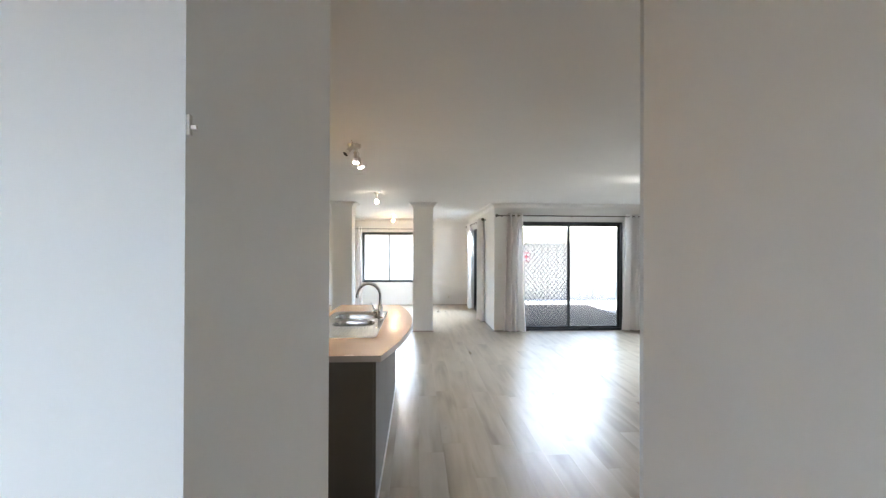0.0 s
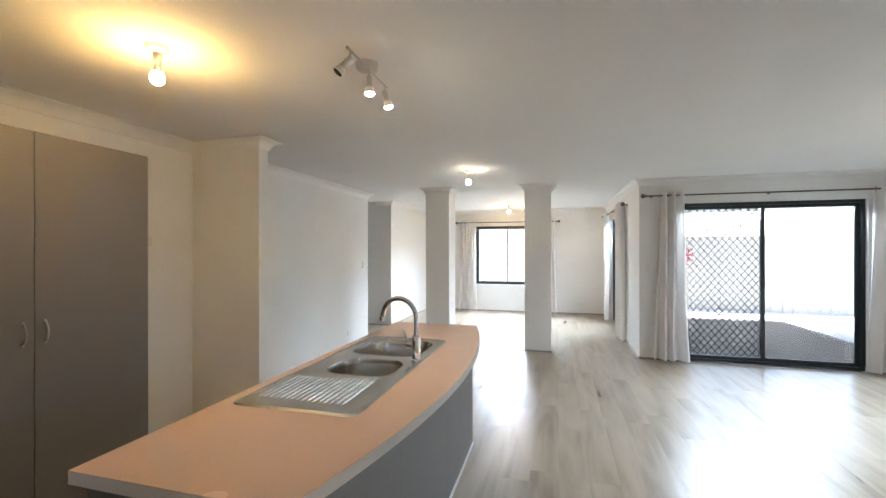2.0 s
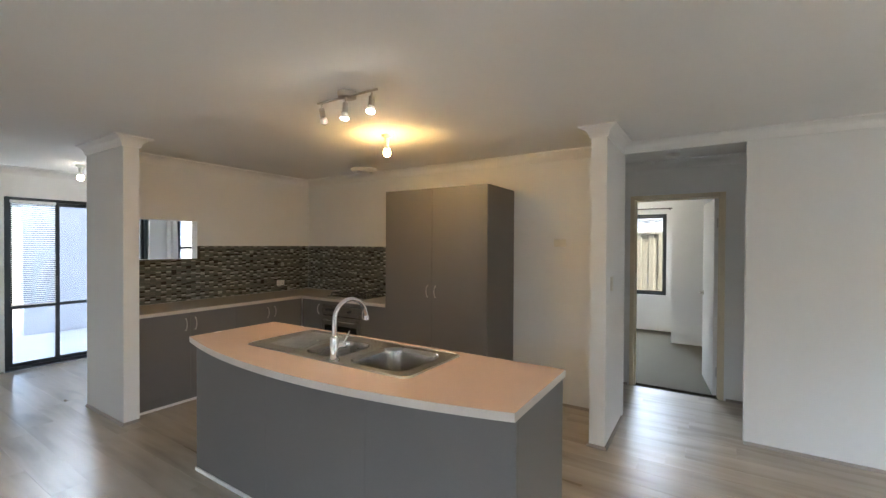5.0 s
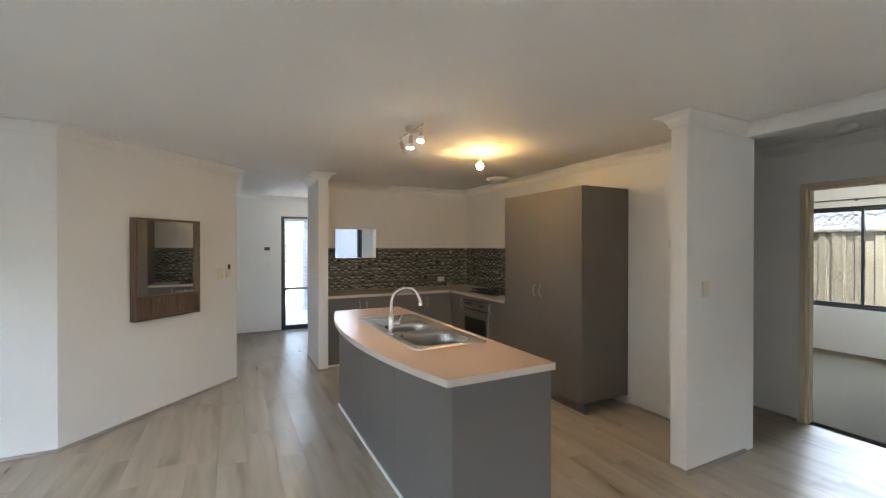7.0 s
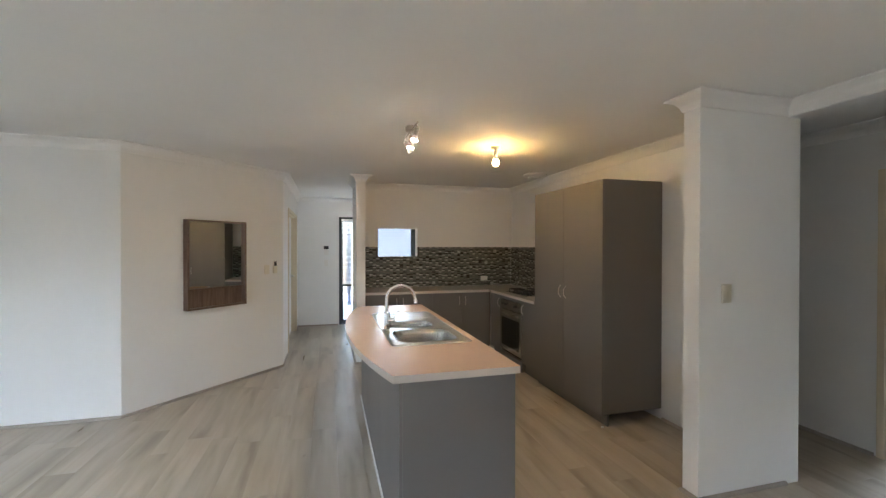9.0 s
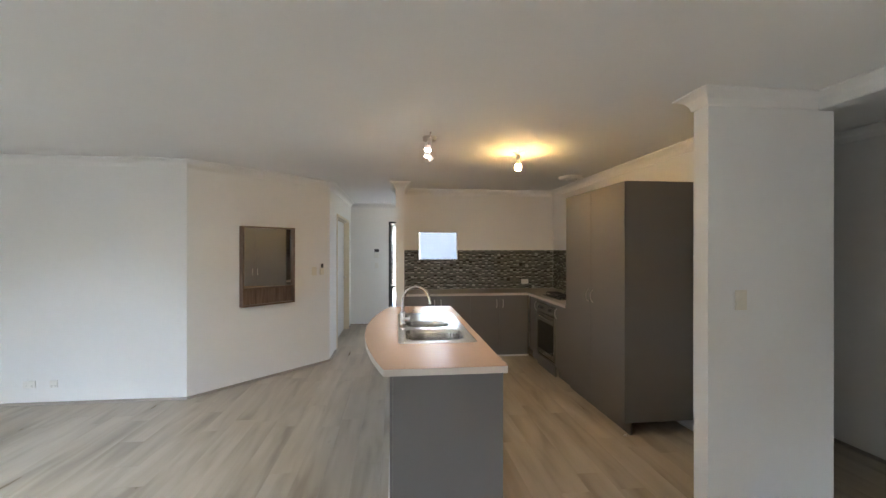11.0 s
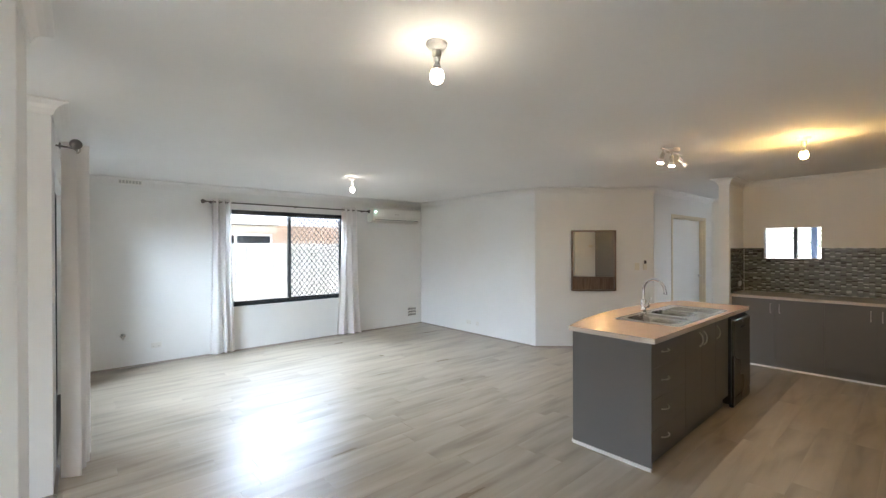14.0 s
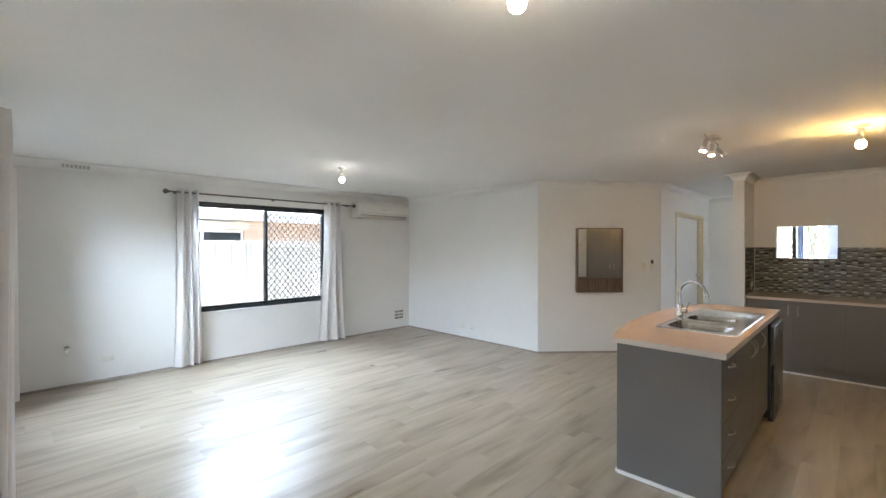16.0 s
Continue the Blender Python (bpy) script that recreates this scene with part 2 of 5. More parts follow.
VENEER = tex_mat("walnut_veneer", (0.105, 0.065, 0.045), (0.20, 0.135, 0.098), 0.45, (18, 18, 1.2), 3.0)
CARPET = mat("brown_carpet", (0.105, 0.088, 0.056), 0.95, noise_scale=220, noise_amt=0.35, bump=0.6, bump_scale=260, big=0.05)
MOSAIC = [
    mat("stick_grey", (0.140, 0.148, 0.132), 0.22, noise_scale=60, noise_amt=0.12),
    mat("stick_taupe", (0.190, 0.188, 0.162), 0.26, noise_scale=60, noise_amt=0.12),
    mat("stick_black", (0.036, 0.032, 0.027), 0.2, noise_scale=60, noise_amt=0.1),
    mat("stick_pale", (0.46, 0.465, 0.425), 0.22, noise_scale=60, noise_amt=0.12),
    mat("stick_silver", (0.72, 0.71, 0.67), 0.16, 0.45, noise_scale=60, noise_amt=0.12),
]
# order of the sticks up a column
STICKS = (0, 1, 3, 2, 0, 1, 0)
GROUT = mat("grout", (0.075, 0.07, 0.063), 0.85, noise_scale=90, noise_amt=0.1)
PAVING = mat("grey_paving", (0.46, 0.46, 0.48), 0.85, noise_scale=24, noise_amt=0.18, bump=0.3, bump_scale=70, big=0.08)
RENDER_BLUE = mat("blue_grey_render", (0.42, 0.45, 0.52), 0.85, noise_scale=40, noise_amt=0.05, bump=0.2, bump_scale=120, big=0.05)
POSTBLUE = mat("blue_grey_paint", (0.10, 0.13, 0.19), 0.5, noise_scale=30, noise_amt=0.05, big=0.04)
BRICK = mat("salmon_brick", (0.56, 0.43, 0.34), 0.85, noise_scale=30, noise_amt=0.15, bump=0.3, bump_scale=80, big=0.06)
FENCE = mat("cream_sheet_steel", (0.58, 0.545, 0.48), 0.5, noise_scale=14, noise_amt=0.03, big=0.03)
FENCEBEIGE = mat("beige_sheet_steel", (0.44, 0.38, 0.27), 0.55, noise_scale=14, noise_amt=0.05, big=0.05)
ROOFTILE = mat("grey_roof_tile", (0.22, 0.22, 0.225), 0.8, noise_scale=20, noise_amt=0.15, big=0.08)
FASCIA = mat("white_fascia", (0.82, 0.82, 0.80), 0.5, noise_scale=20, noise_amt=0.02)
LEAF = mat("leaf_green", (0.075, 0.13, 0.035), 0.6, noise_scale=9, noise_amt=0.4)
BARK = tex_mat("bark", (0.10, 0.08, 0.06), (0.22, 0.18, 0.14), 0.9, (6, 6, 1), 4.0)
SAND = mat("sandy_ground", (0.34, 0.29, 0.22), 0.95, noise_scale=12, noise_amt=0.15, bump=0.3, bump_scale=60, big=0.1)
RED = mat("red_paint", (0.45, 0.03, 0.05), 0.5, noise_scale=30, noise_amt=0.1)
BLIND = mat("blind_slat", (0.80, 0.79, 0.76), 0.5, noise_scale=30, noise_amt=0.02)
BULB_WARM = glow("bulb_warm", (1.0, 0.58, 0.18), 28)
BULB_NEUTRAL = glow("bulb_soft", (1.0, 0.80, 0.56), 7.5)
BULB_COOL = glow("bulb_cool", (1.0, 0.88, 0.72), 4.5)
BULB_BED = glow("bulb_bedroom", (1.0, 0.86, 0.66), 40)
SPOT_GLOW = glow("spot_lens", (1.0, 0.84, 0.62), 58)
LED = glow("green_led", (0.4, 1.0, 0.8), 20)

# ---------------------------------------------------------------- mesh helpers
def box(bm, x0, x1, y0, y1, z0, z1, bevel=0.0):
    xs, ys, zs = sorted((x0, x1)), sorted((y0, y1)), sorted((z0, z1))
    v = [bm.verts.new((x, y, z)) for x in xs for y in ys for z in zs]
    f = [bm.faces.new([v[i] for i in q]) for q in ((0, 1, 3, 2), (4, 6, 7, 5), (0, 4, 5, 1), (2, 3, 7, 6), (0, 2, 6, 4), (1, 5, 7, 3))]
    if bevel:
        ed = list({e for q in f for e in q.edges})
        bmesh.ops.bevel(bm, geom=ed, offset=bevel, segments=2, profile=0.5, affect="EDGES")
    return bm


def boxed(*a, bevel=0.0):
    return box(bmesh.new(), *a, bevel=bevel)


def lathe(bm, profile, at=(0, 0, 0), axis="z", n=24):
    """Turned solid: (radius, height) pairs from one end to the other."""
    rings = []
    for r, h in profile:
        ring = []
        for i in range(n):
            a = 2 * math.pi * i / n
            p = (r * math.cos(a), r * math.sin(a), h)
            if axis == "x":
                p = (h, p[0], p[1])
            elif axis == "y":
                p = (p[1], h, p[0])
            ring.append(bm.verts.new((p[0] + at[0], p[1] + at[1], p[2] + at[2])))
        rings.append(ring)
    for a, b in zip(rings, rings[1:]):
        for i in range(n):
            bm.faces.new((a[i], a[(i + 1) % n], b[(i + 1) % n], b[i]))
    bm.faces.new(rings[0][::-1])
    bm.faces.new(rings[-1])
    return bm


def tube(bm, pts, r, n=12):
    """Round bar along a line of points."""
    pts = [Vector(p) for p in pts]
    rings, up = [], None
    for i, p in enumerate(pts):
        d = ((pts[min(i + 1, len(pts) - 1)] - pts[max(i - 1, 0)])).normalized()
        if up is None:
            up = d.orthogonal().normalized()
        side = d.cross(up).normalized()
        up = side.cross(d).normalized()
        rr = r[i] if isinstance(r, (list, tuple)) else r
        rings.append([bm.verts.new(p + rr * (math.cos(a) * side + math.sin(a) * up)) for a in [2 * math.pi * k / n for k in range(n)]])
    for a, b in zip(rings, rings[1:]):
        for k in range(n):
            bm.faces.new((a[k], a[(k + 1) % n], b[(k + 1) % n], b[k]))
    bm.faces.new(rings[0][::-1])
    bm.faces.new(rings[-1])
    return bm


def prism(bm, outline, z0, z1, bevel=0.0):
    """Upright solid over a plan outline."""
    lo = [bm.verts.new((x, y, z0)) for x, y in outline]
    hi = [bm.verts.new((x, y, z1)) for x, y in outline]
    n = len(outline)
    bm.faces.new(lo[::-1])
    top = bm.faces.new(hi)
    for i in range(n):
        bm.faces.new((lo[i], lo[(i + 1) % n], hi[(i + 1) % n], hi[i]))
    if bevel:
        bmesh.ops.bevel(bm, geom=list(top.edges), offset=bevel, segments=3, profile=0.5, affect="EDGES")
    return bm


def mesh_of(name, bm, material, smooth=False):
    bmesh.ops.recalc_face_normals(bm, faces=bm.faces)
    me = bpy.data.meshes.new(name)
    bm.to_mesh(me)
    bm.free()
    me.materials.append(material)
    if smooth:
        for p in me.polygons:
            p.use_smooth = True
        me.set_sharp_from_angle(angle=radians(38))
    return me


def part(name, bm, material, parent=None, label="", smooth=False):
    ob = new(name, mesh_of(name, bm, material, smooth))
    if parent:
        ob.parent = parent
    if label:
        tagged(ob, label=label)
    return ob


def thing(name, label, category, group="", at=(0, 0, 0), rz=0.0):
    ob = new(name)
    ob.empty_display_size = 0.1
    ob.matrix_world = pose(*at, 0, 0, rz)
    return tagged(ob, label, category, group)


def fixed(name, bm, material, label="", smooth=False):
    return tagged(part(name, bm, material, None, label, smooth), kind="structure")


def wall(name, axis, p0, p1, a0, a1, openings=(), top=None, label="", material=None):
    """Upright wall between p0 and p1 in its thickness, from a0 to a1 along, with openings (a, b, z0, z1)."""
    top = CEIL + 0.06 if top is None else top
    bm = bmesh.new()
    cuts = sorted({a0, a1, *[q for o in openings for q in o[:2]]})
    for lo, hi in zip(cuts, cuts[1:]):
        mid = (lo + hi) / 2
        zs = [(o[2], o[3]) for o in openings if o[0] < mid < o[1]]
        bands = [(-0.05, top)] if not zs else [(-0.05, zs[0][0]), (zs[0][1], top)]
        for z0, z1 in bands:
            if z1 - z0 > 0.06 or (z1 - z0 > 0 and z0 > 0):
                box(bm, *((p0, p1, lo, hi) if axis == "x" else (lo, hi, p0, p1)), z0, z1)
    bmesh.ops.remove_doubles(bm, verts=bm.verts, dist=0.0004)
    # drop the inner faces between neighbouring pieces
    seen = {}
    for f in bm.faces:
        seen.setdefault(frozenset(f.verts), []).append(f)
    bmesh.ops.delete(bm, geom=[f for fs in seen.values() if len(fs) > 1 for f in fs], context="FACES")
    return fixed(name, bm, material or WALL, label)


def sweep(name, path, profile, material, label, closed=False):
    """Moulding along a plan path, with mitred corners; the room lies to the left of the path. profile: (out from the wall, height)."""
    bm = bmesh.new()
    n = len(path)
    rings = []
    for i, p in enumerate(path):
        p = Vector(p)
        a = Vector(path[i - 1]) if (i or closed) else None
        b = Vector(path[(i + 1) % n]) if (i < n - 1 or closed) else None
        d1 = (p - a).normalized() if a is not None else None
        d2 = (b - p).normalized() if b is not None else None
        n1 = Vector((-d1.y, d1.x)) if d1 else None
        n2 = Vector((-d2.y, d2.x)) if d2 else None
        if n1 is None:
            m = n2
        elif n2 is None:
            m = n1
        else:
            m = (n1 + n2).normalized()
            m = m / max(0.3, m.dot(n1))
        rings.append([bm.verts.new((p.x + m.x * o, p.y + m.y * o, z)) for o, z in profile])
    k = len(profile)
    pairs = list(zip(rings, rings[1:])) + ([(rings[-1], rings[0])] if closed else [])
    for r, s in pairs:
        for j in range(k):
            bm.faces.new((r[j], r[(j + 1) % k], s[(j + 1) % k], s[j]))
    if not closed:
        bm.faces.new(rings[0])
        bm.faces.new(rings[-1][::-1])
    return fixed(name, bm, material, label)


# ---------------------------------------------------------------- plan
CEIL = 2.455
XW = -2.457          # west wall of kitchen and living
XE = 5.02            # east wall of family room
YS = 2.893           # south wall of family room
YK = 1.02            # kitchen splashback wall
YF = 8.33            # north wall of family room
YN = 12.25           # north wall of the far room
XP = 1.79            # east wall of the far room
YB = -1.15           # back wall of the entry hall
XH = 0.95            # east wall of the entry hall
XD = -3.47           # bedroom door wall
DIAG_A, DIAG_B = (2.17, 2.893), (0.95, 1.56)
PASS_Y0, PASS_Y1 = 8.71, 9.755

floor_slab = fixed("floor_slab", boxed(-8.0, 5.3, -1.3, 12.5, -0.20, -0.02), SUBFLOOR, "dark underlay below the floor boards")
bm = bmesh.new()
prism(bm, [(-8.0, -1.3), (5.3, -1.3), (5.3, 8.75), (2.05, 8.75), (2.05, 12.5), (-8.0, 12.5)], CEIL, CEIL + 0.12)
ceiling = fixed("ceiling", bm, CEILING, "smooth off-white plasterboard ceiling")

wall("wall_west_kitchen", "x", XW - 0.11, XW, YK - 0.12, 5.22, label="white painted kitchen wall behind the pantry")
wall("wall_west_living", "x", XW - 0.11, XW, 5.22, PASS_Y0, [(5.22, 6.117, -0.05, 2.366)], label="white living-room wall with an open doorway to the hall")
wall("wall_west_far", "x", XW - 0.11, XW, PASS_Y1, YN, label="white painted wall of the far room")
wall("wall_nib_kitchen", "y", 5.105, 5.22, XW, -1.752, label="white nib wall between kitchen and hall")
wall("wall_south_kitchen", "y", YK - 0.12, YK, XW, 0.042, [(-0.91, -0.313, 1.381, 1.797)], label="white kitchen wall with a small servery opening")
wall("wall_nib_entry", "x", -0.075, 0.042, YK, 1.70, label="white nib wall beside the entry hall")
wall("wall_south_family", "y", YS - 0.11, YS, DIAG_A[0], XE, label="white painted family-room wall")
wall("wall_east_family", "x", XE, XE + 0.24, YS - 0.11, YF + 0.24, [(4.60, 6.55, 0.665, 2.13)], label="white family-room wall with a wide window")
wall("wall_north_family", "y", YF, YF + 0.24, XP, XE, [(2.27, 4.345, -0.05, 2.115)], label="white family-room wall with a sliding door")
wall("wall_east_far", "x", XP, XP + 0.24, YF + 0.24, YN, [(9.75, 11.55, -0.05, 2.115)], label="white far-room wall with a glazed door")
wall("wall_north_far", "y", YN, YN + 0.24, XW - 0.11, XP + 0.24, [(-1.235, 0.40, 0.65, 2.065)], label="white far wall with a dark-framed window")
wall("wall_back_entry", "y", YB - 0.24, YB, -5.0, XH + 0.11, [(-1.33, 0.19, -0.05, 2.10), (-2.62, -1.72, 0.75, 2.10)], label="white entry wall with a glazed sliding door")
wall("wall_east_entry", "x", XH, XH + 0.11, YB, DIAG_B[1] - 0.02, [(-0.75, 0.83, -0.05, 2.05)], label="white entry-hall wall with a wide doorway")
A, B = Vector(DIAG_A), Vector(DIAG_B)
bm = bmesh.new()
prism(bm, [tuple(B), (XH + 0.11, DIAG_B[1] - 0.02), tuple(A + Vector((0.0, -0.11))), tuple(A)], -0.05, CEIL + 0.06)
fixed("wall_diagonal", bm, WALL, "white angled wall between family room and hall")
wall("wall_bedroom_door", "x", XD - 0.11, XD, 2.6, 9.755, [(5.172, 5.977, -0.05, 2.06)], label="white hall wall with the bedroom doorway")
wall("wall_passage_north", "y", PASS_Y1, PASS_Y1 + 0.11, -5.0, XW - 0.11, label="white passage wall")
wall("wall_passage_end", "x", -5.11, -5.0, PASS_Y0 - 0.3, PASS_Y1 + 0.11, label="white end wall of the passage")
wall("wall_hall_end", "y", 2.49, 2.6, XD - 0.11, XW - 0.11, label="white end wall of the hall")
wall("wall_bedroom_far", "x", -7.19, -6.95, 2.0, 7.2, [(3.55, 5.23, 0.65, 2.13)], label="bedroom wall with a dark-framed window")
wall("wall_bedroom_south", "y", 1.9, 2.0, -7.19, XD - 0.11, label="white bedroom wall")
wall("wall_bedroom_north", "y", 7.2, 7.3, -7.19, XD - 0.11, label="white bedroom wall")
wall("wall_robe_front", "x", -6.10, -6.0, 5.38, 7.2, label="white built-in robe wall in the bedroom")
wall("wall_robe_side", "y", 5.38, 5.48, -6.95, -6.10, label="white side of the built-in robe")
wall("wall_entry_west", "x", -5.1, -5.0, YB, YK - 0.12, label="white front-room wall")
wall("wall_entry_north", "y", YK - 0.12, YK, -5.0, XW - 0.11, label="white front-room wall")
wall("wall_side_room", "x", 3.2, 3.3, -1.3, YS - 0.11, label="white wall of the side room")
wall("wall_side_room_south", "y", -1.3, -1.2, XH + 0.11, 3.3, label="white wall of the side room")
# pillars
def pillar(name, x0, x1, y0, y1):
    fixed(name, boxed(x0, x1, y0, y1, -0.05, CEIL + 0.05, bevel=0.003), WALL, "square white plastered pillar")
    sweep("trim_" + name, [(x0, y0), (x0, y1), (x1, y1), (x1, y0)], CORN, TRIM, "small coved cornice round the pillar top", closed=True)
    sweep("baseboard_" + name, [(x0, y0), (x0, y1), (x1, y1), (x1, y0)], BEAD, SKIRT, "thin grey timber bead round the pillar foot", closed=True)

C = CEIL
CORN = [(0.0, C - 0.085), (0.010, C - 0.085), (0.013, C - 0.072), (0.022, C - 0.05), (0.038, C - 0.03), (0.060, C - 0.018), (0.072, C - 0.014), (0.082, C - 0.010), (0.082, C + 0.01), (0.0, C + 0.01)]
BEAD = [(0.0, 0.0), (0.018, 0.0), (0.017, 0.008), (0.010, 0.018), (0.0, 0.022)]
pillar("pillar_a", -1.285, -0.91, 8.335, 8.735)
pillar("pillar_b", 0.237, 0.615, 8.36, 8.745)
CORNICES = [
    # open living area, room kept to the left of the way
    [(0.042, YK - 0.12), (0.042, 1.70), (-0.075, 1.70), (-0.075, YK), (XW, YK), (XW, 5.105), (-1.752, 5.105), (-1.752, 5.22), (XW, 5.22), (XW, PASS_Y0), (XW - 0.11, PASS_Y0)][::-1],
    [(XW - 0.3, PASS_Y1), (XW, PASS_Y1), (XW, YN), (XP, YN), (XP, YF), (XE, YF), (XE, YS), DIAG_A, DIAG_B, (XH, YB), (-2.0, YB)][::-1],
]
for i, c in enumerate(CORNICES):
    sweep(f"trim_cornice_{i + 1}", c, CORN, TRIM, "white coved plaster cornice")
sweep("trim_cornice_3", [(XD, 9.7), (XD, 2.6)], CORN, TRIM, "white coved plaster cornice in the hall")
BEADS = [
    [(XW, PASS_Y0), (XW, 6.117)], [(XW, 5.22), (-1.752, 5.22), (-1.752, 5.105), (XW, 5.105), (XW, 4.19)],
    [(0.042, YK - 0.12), (0.042, 1.70), (-0.075, 1.70)][::-1],
    [(XW, YN), (XW, PASS_Y1), (XW - 0.6, PASS_Y1)], [(XP, YN), (XW, YN)], [(XP, YF), (XP, 9.74)], [(2.27, YF), (XP, YF)],
    [(XE, YF), (4.40, YF)], [(XE, YS), (XE, YF)], [DIAG_B, DIAG_A, (XE, YS)], [(XH, 1.0), DIAG_B], [(0.20, YB), (XH, YB), (XH, -0.8)],
    [(XD, 9.7), (XD, 6.03)], [(XD, 5.12), (XD, 2.6)],
]
for i, c in enumerate(BEADS):
    sweep(f"baseboard_{i + 1}", c, BEAD, SKIRT, "thin grey timber bead along the floor")

# ---------------------------------------------------------------- windows and glazed doors
def local(ob, m):
    ob.matrix_world = m
    return ob


def grille_bm(w, h, x0, z0, cell=0.086, bar=0.010):
    """Diamond security mesh that fills w x h, in the plane y = 0."""
    bm = bmesh.new()
    k = 1.25
    h = h / k
    n = int((w + h) / cell) + 2
    for s in (1, -1):
        for i in range(-n, n + 1):
            c = i * cell
            # line z = s * x + c, cut to the rectangle
            if s > 0:
                xa, xb = max(0, -c), min(w, h - c)
            else:
                xa, xb = max(0, c - h), min(w, c)
            if xb - xa < 0.012:
                continue
            p, q = Vector((x0 + xa, 0.002 * s, z0 + k * (s * xa + c))), Vector((x0 + xb, 0.002 * s, z0 + k * (s * xb + c)))
            d = (q - p).normalized()
            o = Vector((-d.z, 0, d.x)) * bar / 2
            t = Vector((0, 0.002, 0))
            v = [bm.verts.new(u) for u in (p - o - t, p + o - t, q + o - t, q - o - t, p - o + t, p + o + t, q + o + t, q - o + t)]
            for f in ((0, 1, 2, 3), (7, 6, 5, 4), (0, 4, 5, 1), (2, 6, 7, 3), (1, 5, 6, 2), (3, 7, 4, 0)):
                bm.faces.new([v[k] for k in f])
    return bm


def glazing(name, label, w, z0, z1, m, panes, grilles=(), deep=0.07, fr=0.04, mid_rails=(), category="window", glass=None):
    """Dark aluminium frame of width w from x = 0, with panes split at the given places; y points outdoors."""
    root = thing(name, label, category)
    tagged(root, kind="structure")
    bm = bmesh.new()
    for a in ((0, w, 0, deep, z0, z0 + fr), (0, w, 0, deep, z1 - fr, z1), (0, fr, 0, deep, z0 + fr, z1 - fr), (w - fr, w, 0, deep, z0 + fr, z1 - fr)):
        box(bm, *a)
    part("window_frame", bm, BLACKFRAME, root)
    cuts = [fr, *panes, w - fr]
    for i, (a, b) in enumerate(zip(cuts, cuts[1:])):
        yy = 0.018 + 0.026 * (i % 2)
        sash = bmesh.new()
        st = 0.042 if z0 < 0.3 else 0.029
        lo, hi = a - (0.016 if i else 0), b + (0.016 if i < len(cuts) - 2 else 0)
        box(sash, lo, lo + st, yy, yy + 0.022, z0 + fr, z1 - fr)
        box(sash, hi - st, hi, yy, yy + 0.022, z0 + fr, z1 - fr)
        box(sash, lo + st, hi - st, yy, yy + 0.022, z0 + fr, z0 + fr + st)
        box(sash, lo + st, hi - st, yy, yy + 0.022, z1 - fr - st, z1 - fr)
        for zr in mid_rails:
            box(sash, lo + st, hi - st, yy - 0.002, yy + 0.024, zr - 0.02, zr + 0.02)
        part("sash", sash, BLACKFRAME, root)
        pane = part("pane", boxed(lo + st, hi - st, yy + 0.009, yy + 0.013, z0 + fr + st, z1 - fr - st), glass or GLASS, root)
        pane.visible_shadow = False
        if i in grilles:
            g = part("security_grille", grille_bm(hi - lo - 2 * st, z1 - z0 - 2 * fr - 2 * st, lo + st, z0 + fr + st), GRILLE, root, "dark diamond-pattern security mesh")
            g.location = (0, yy + 0.04, 0)
            g2 = bmesh.new()
            for q in ((lo, lo + st, z0 + fr, z1 - fr), (hi - st, hi, z0 + fr, z1 - fr)):
                box(g2, q[0], q[1], yy + 0.028, yy + 0.05, q[2], q[3])
            box(g2, lo + st, hi - st, yy + 0.028, yy + 0.05, z0 + fr, z0 + fr + st)
            box(g2, lo + st, hi - st, yy + 0.028, yy + 0.05, z1 - fr - st, z1 - fr)
            part("screen_frame", g2, BLACKFRAME, root)
    # latch on the meeting stile
    part("latch", boxed(cuts[1] - 0.012, cuts[1] + 0.012, -0.012, 0.018, z0 + fr + 0.06 if z0 > 0.3 else 1.0, z0 + fr + 0.14 if z0 > 0.3 else 1.12, bevel=0.003), BLACKPLASTIC, root)
    root.matrix_world = m
    return root


# y local points outdoors
glazing("door_1", "dark-framed sliding door with one security-mesh panel, closed", 2.075, 0.0, 2.115, pose(2.27, YF + 0.05, 0), [1.01], grilles=(0,), category="sliding door", glass=GLASS_PATIO)
glazing("window_1", "wide dark-framed sliding window with one security-mesh sash", 1.95, 0.665, 2.13, pose(XE + 0.05, 6.55, 0, 0, 0, -90), [0.97], grilles=(1,), glass=GLASS_PATIO)
glazing("window_2", "dark-framed two-pane sliding window in the far room", 1.635, 0.65, 2.065, pose(-1.235, YN + 0.05, 0), [0.765])
glazing("door_2", "dark-framed glazed sliding door of the far room, closed", 1.80, 0.0, 2.115, pose(XP + 0.05, 11.55, 0, 0, 0, -90), [0.9], category="sliding door")
glazing("door_3", "dark-framed glazed sliding door of the entry hall, closed", 1.52, 0.0, 2.10, pose(0.19, YB - 0.05, 0, 0, 0, 180), [0.50], mid_rails=(0.76,), category="sliding door", glass=GLASS_ENTRY)
glazing("window_3", "dark-framed window of the front room", 0.90, 0.75, 2.10, pose(-1.72, YB - 0.05, 0, 0, 0, 180), [0.30], mid_rails=(1.48,), glass=GLASS_FRONT)
glazing("window_4", "dark-framed bedroom sliding window with one security-mesh sash", 1.68, 0.65, 2.13, pose(-6.95 - 0.05, 3.55, 0, 0, 0, 90), [0.84], grilles=(0,), glass=GLASS_BEDROOM)


def sill(name, bm):
    fixed(name, bm, TRIM, "white painted window sill")


sill("sill_family", boxed(XE - 0.012, XE + 0.05, 4.58, 6.57, 0.645, 0.662, bevel=0.003))
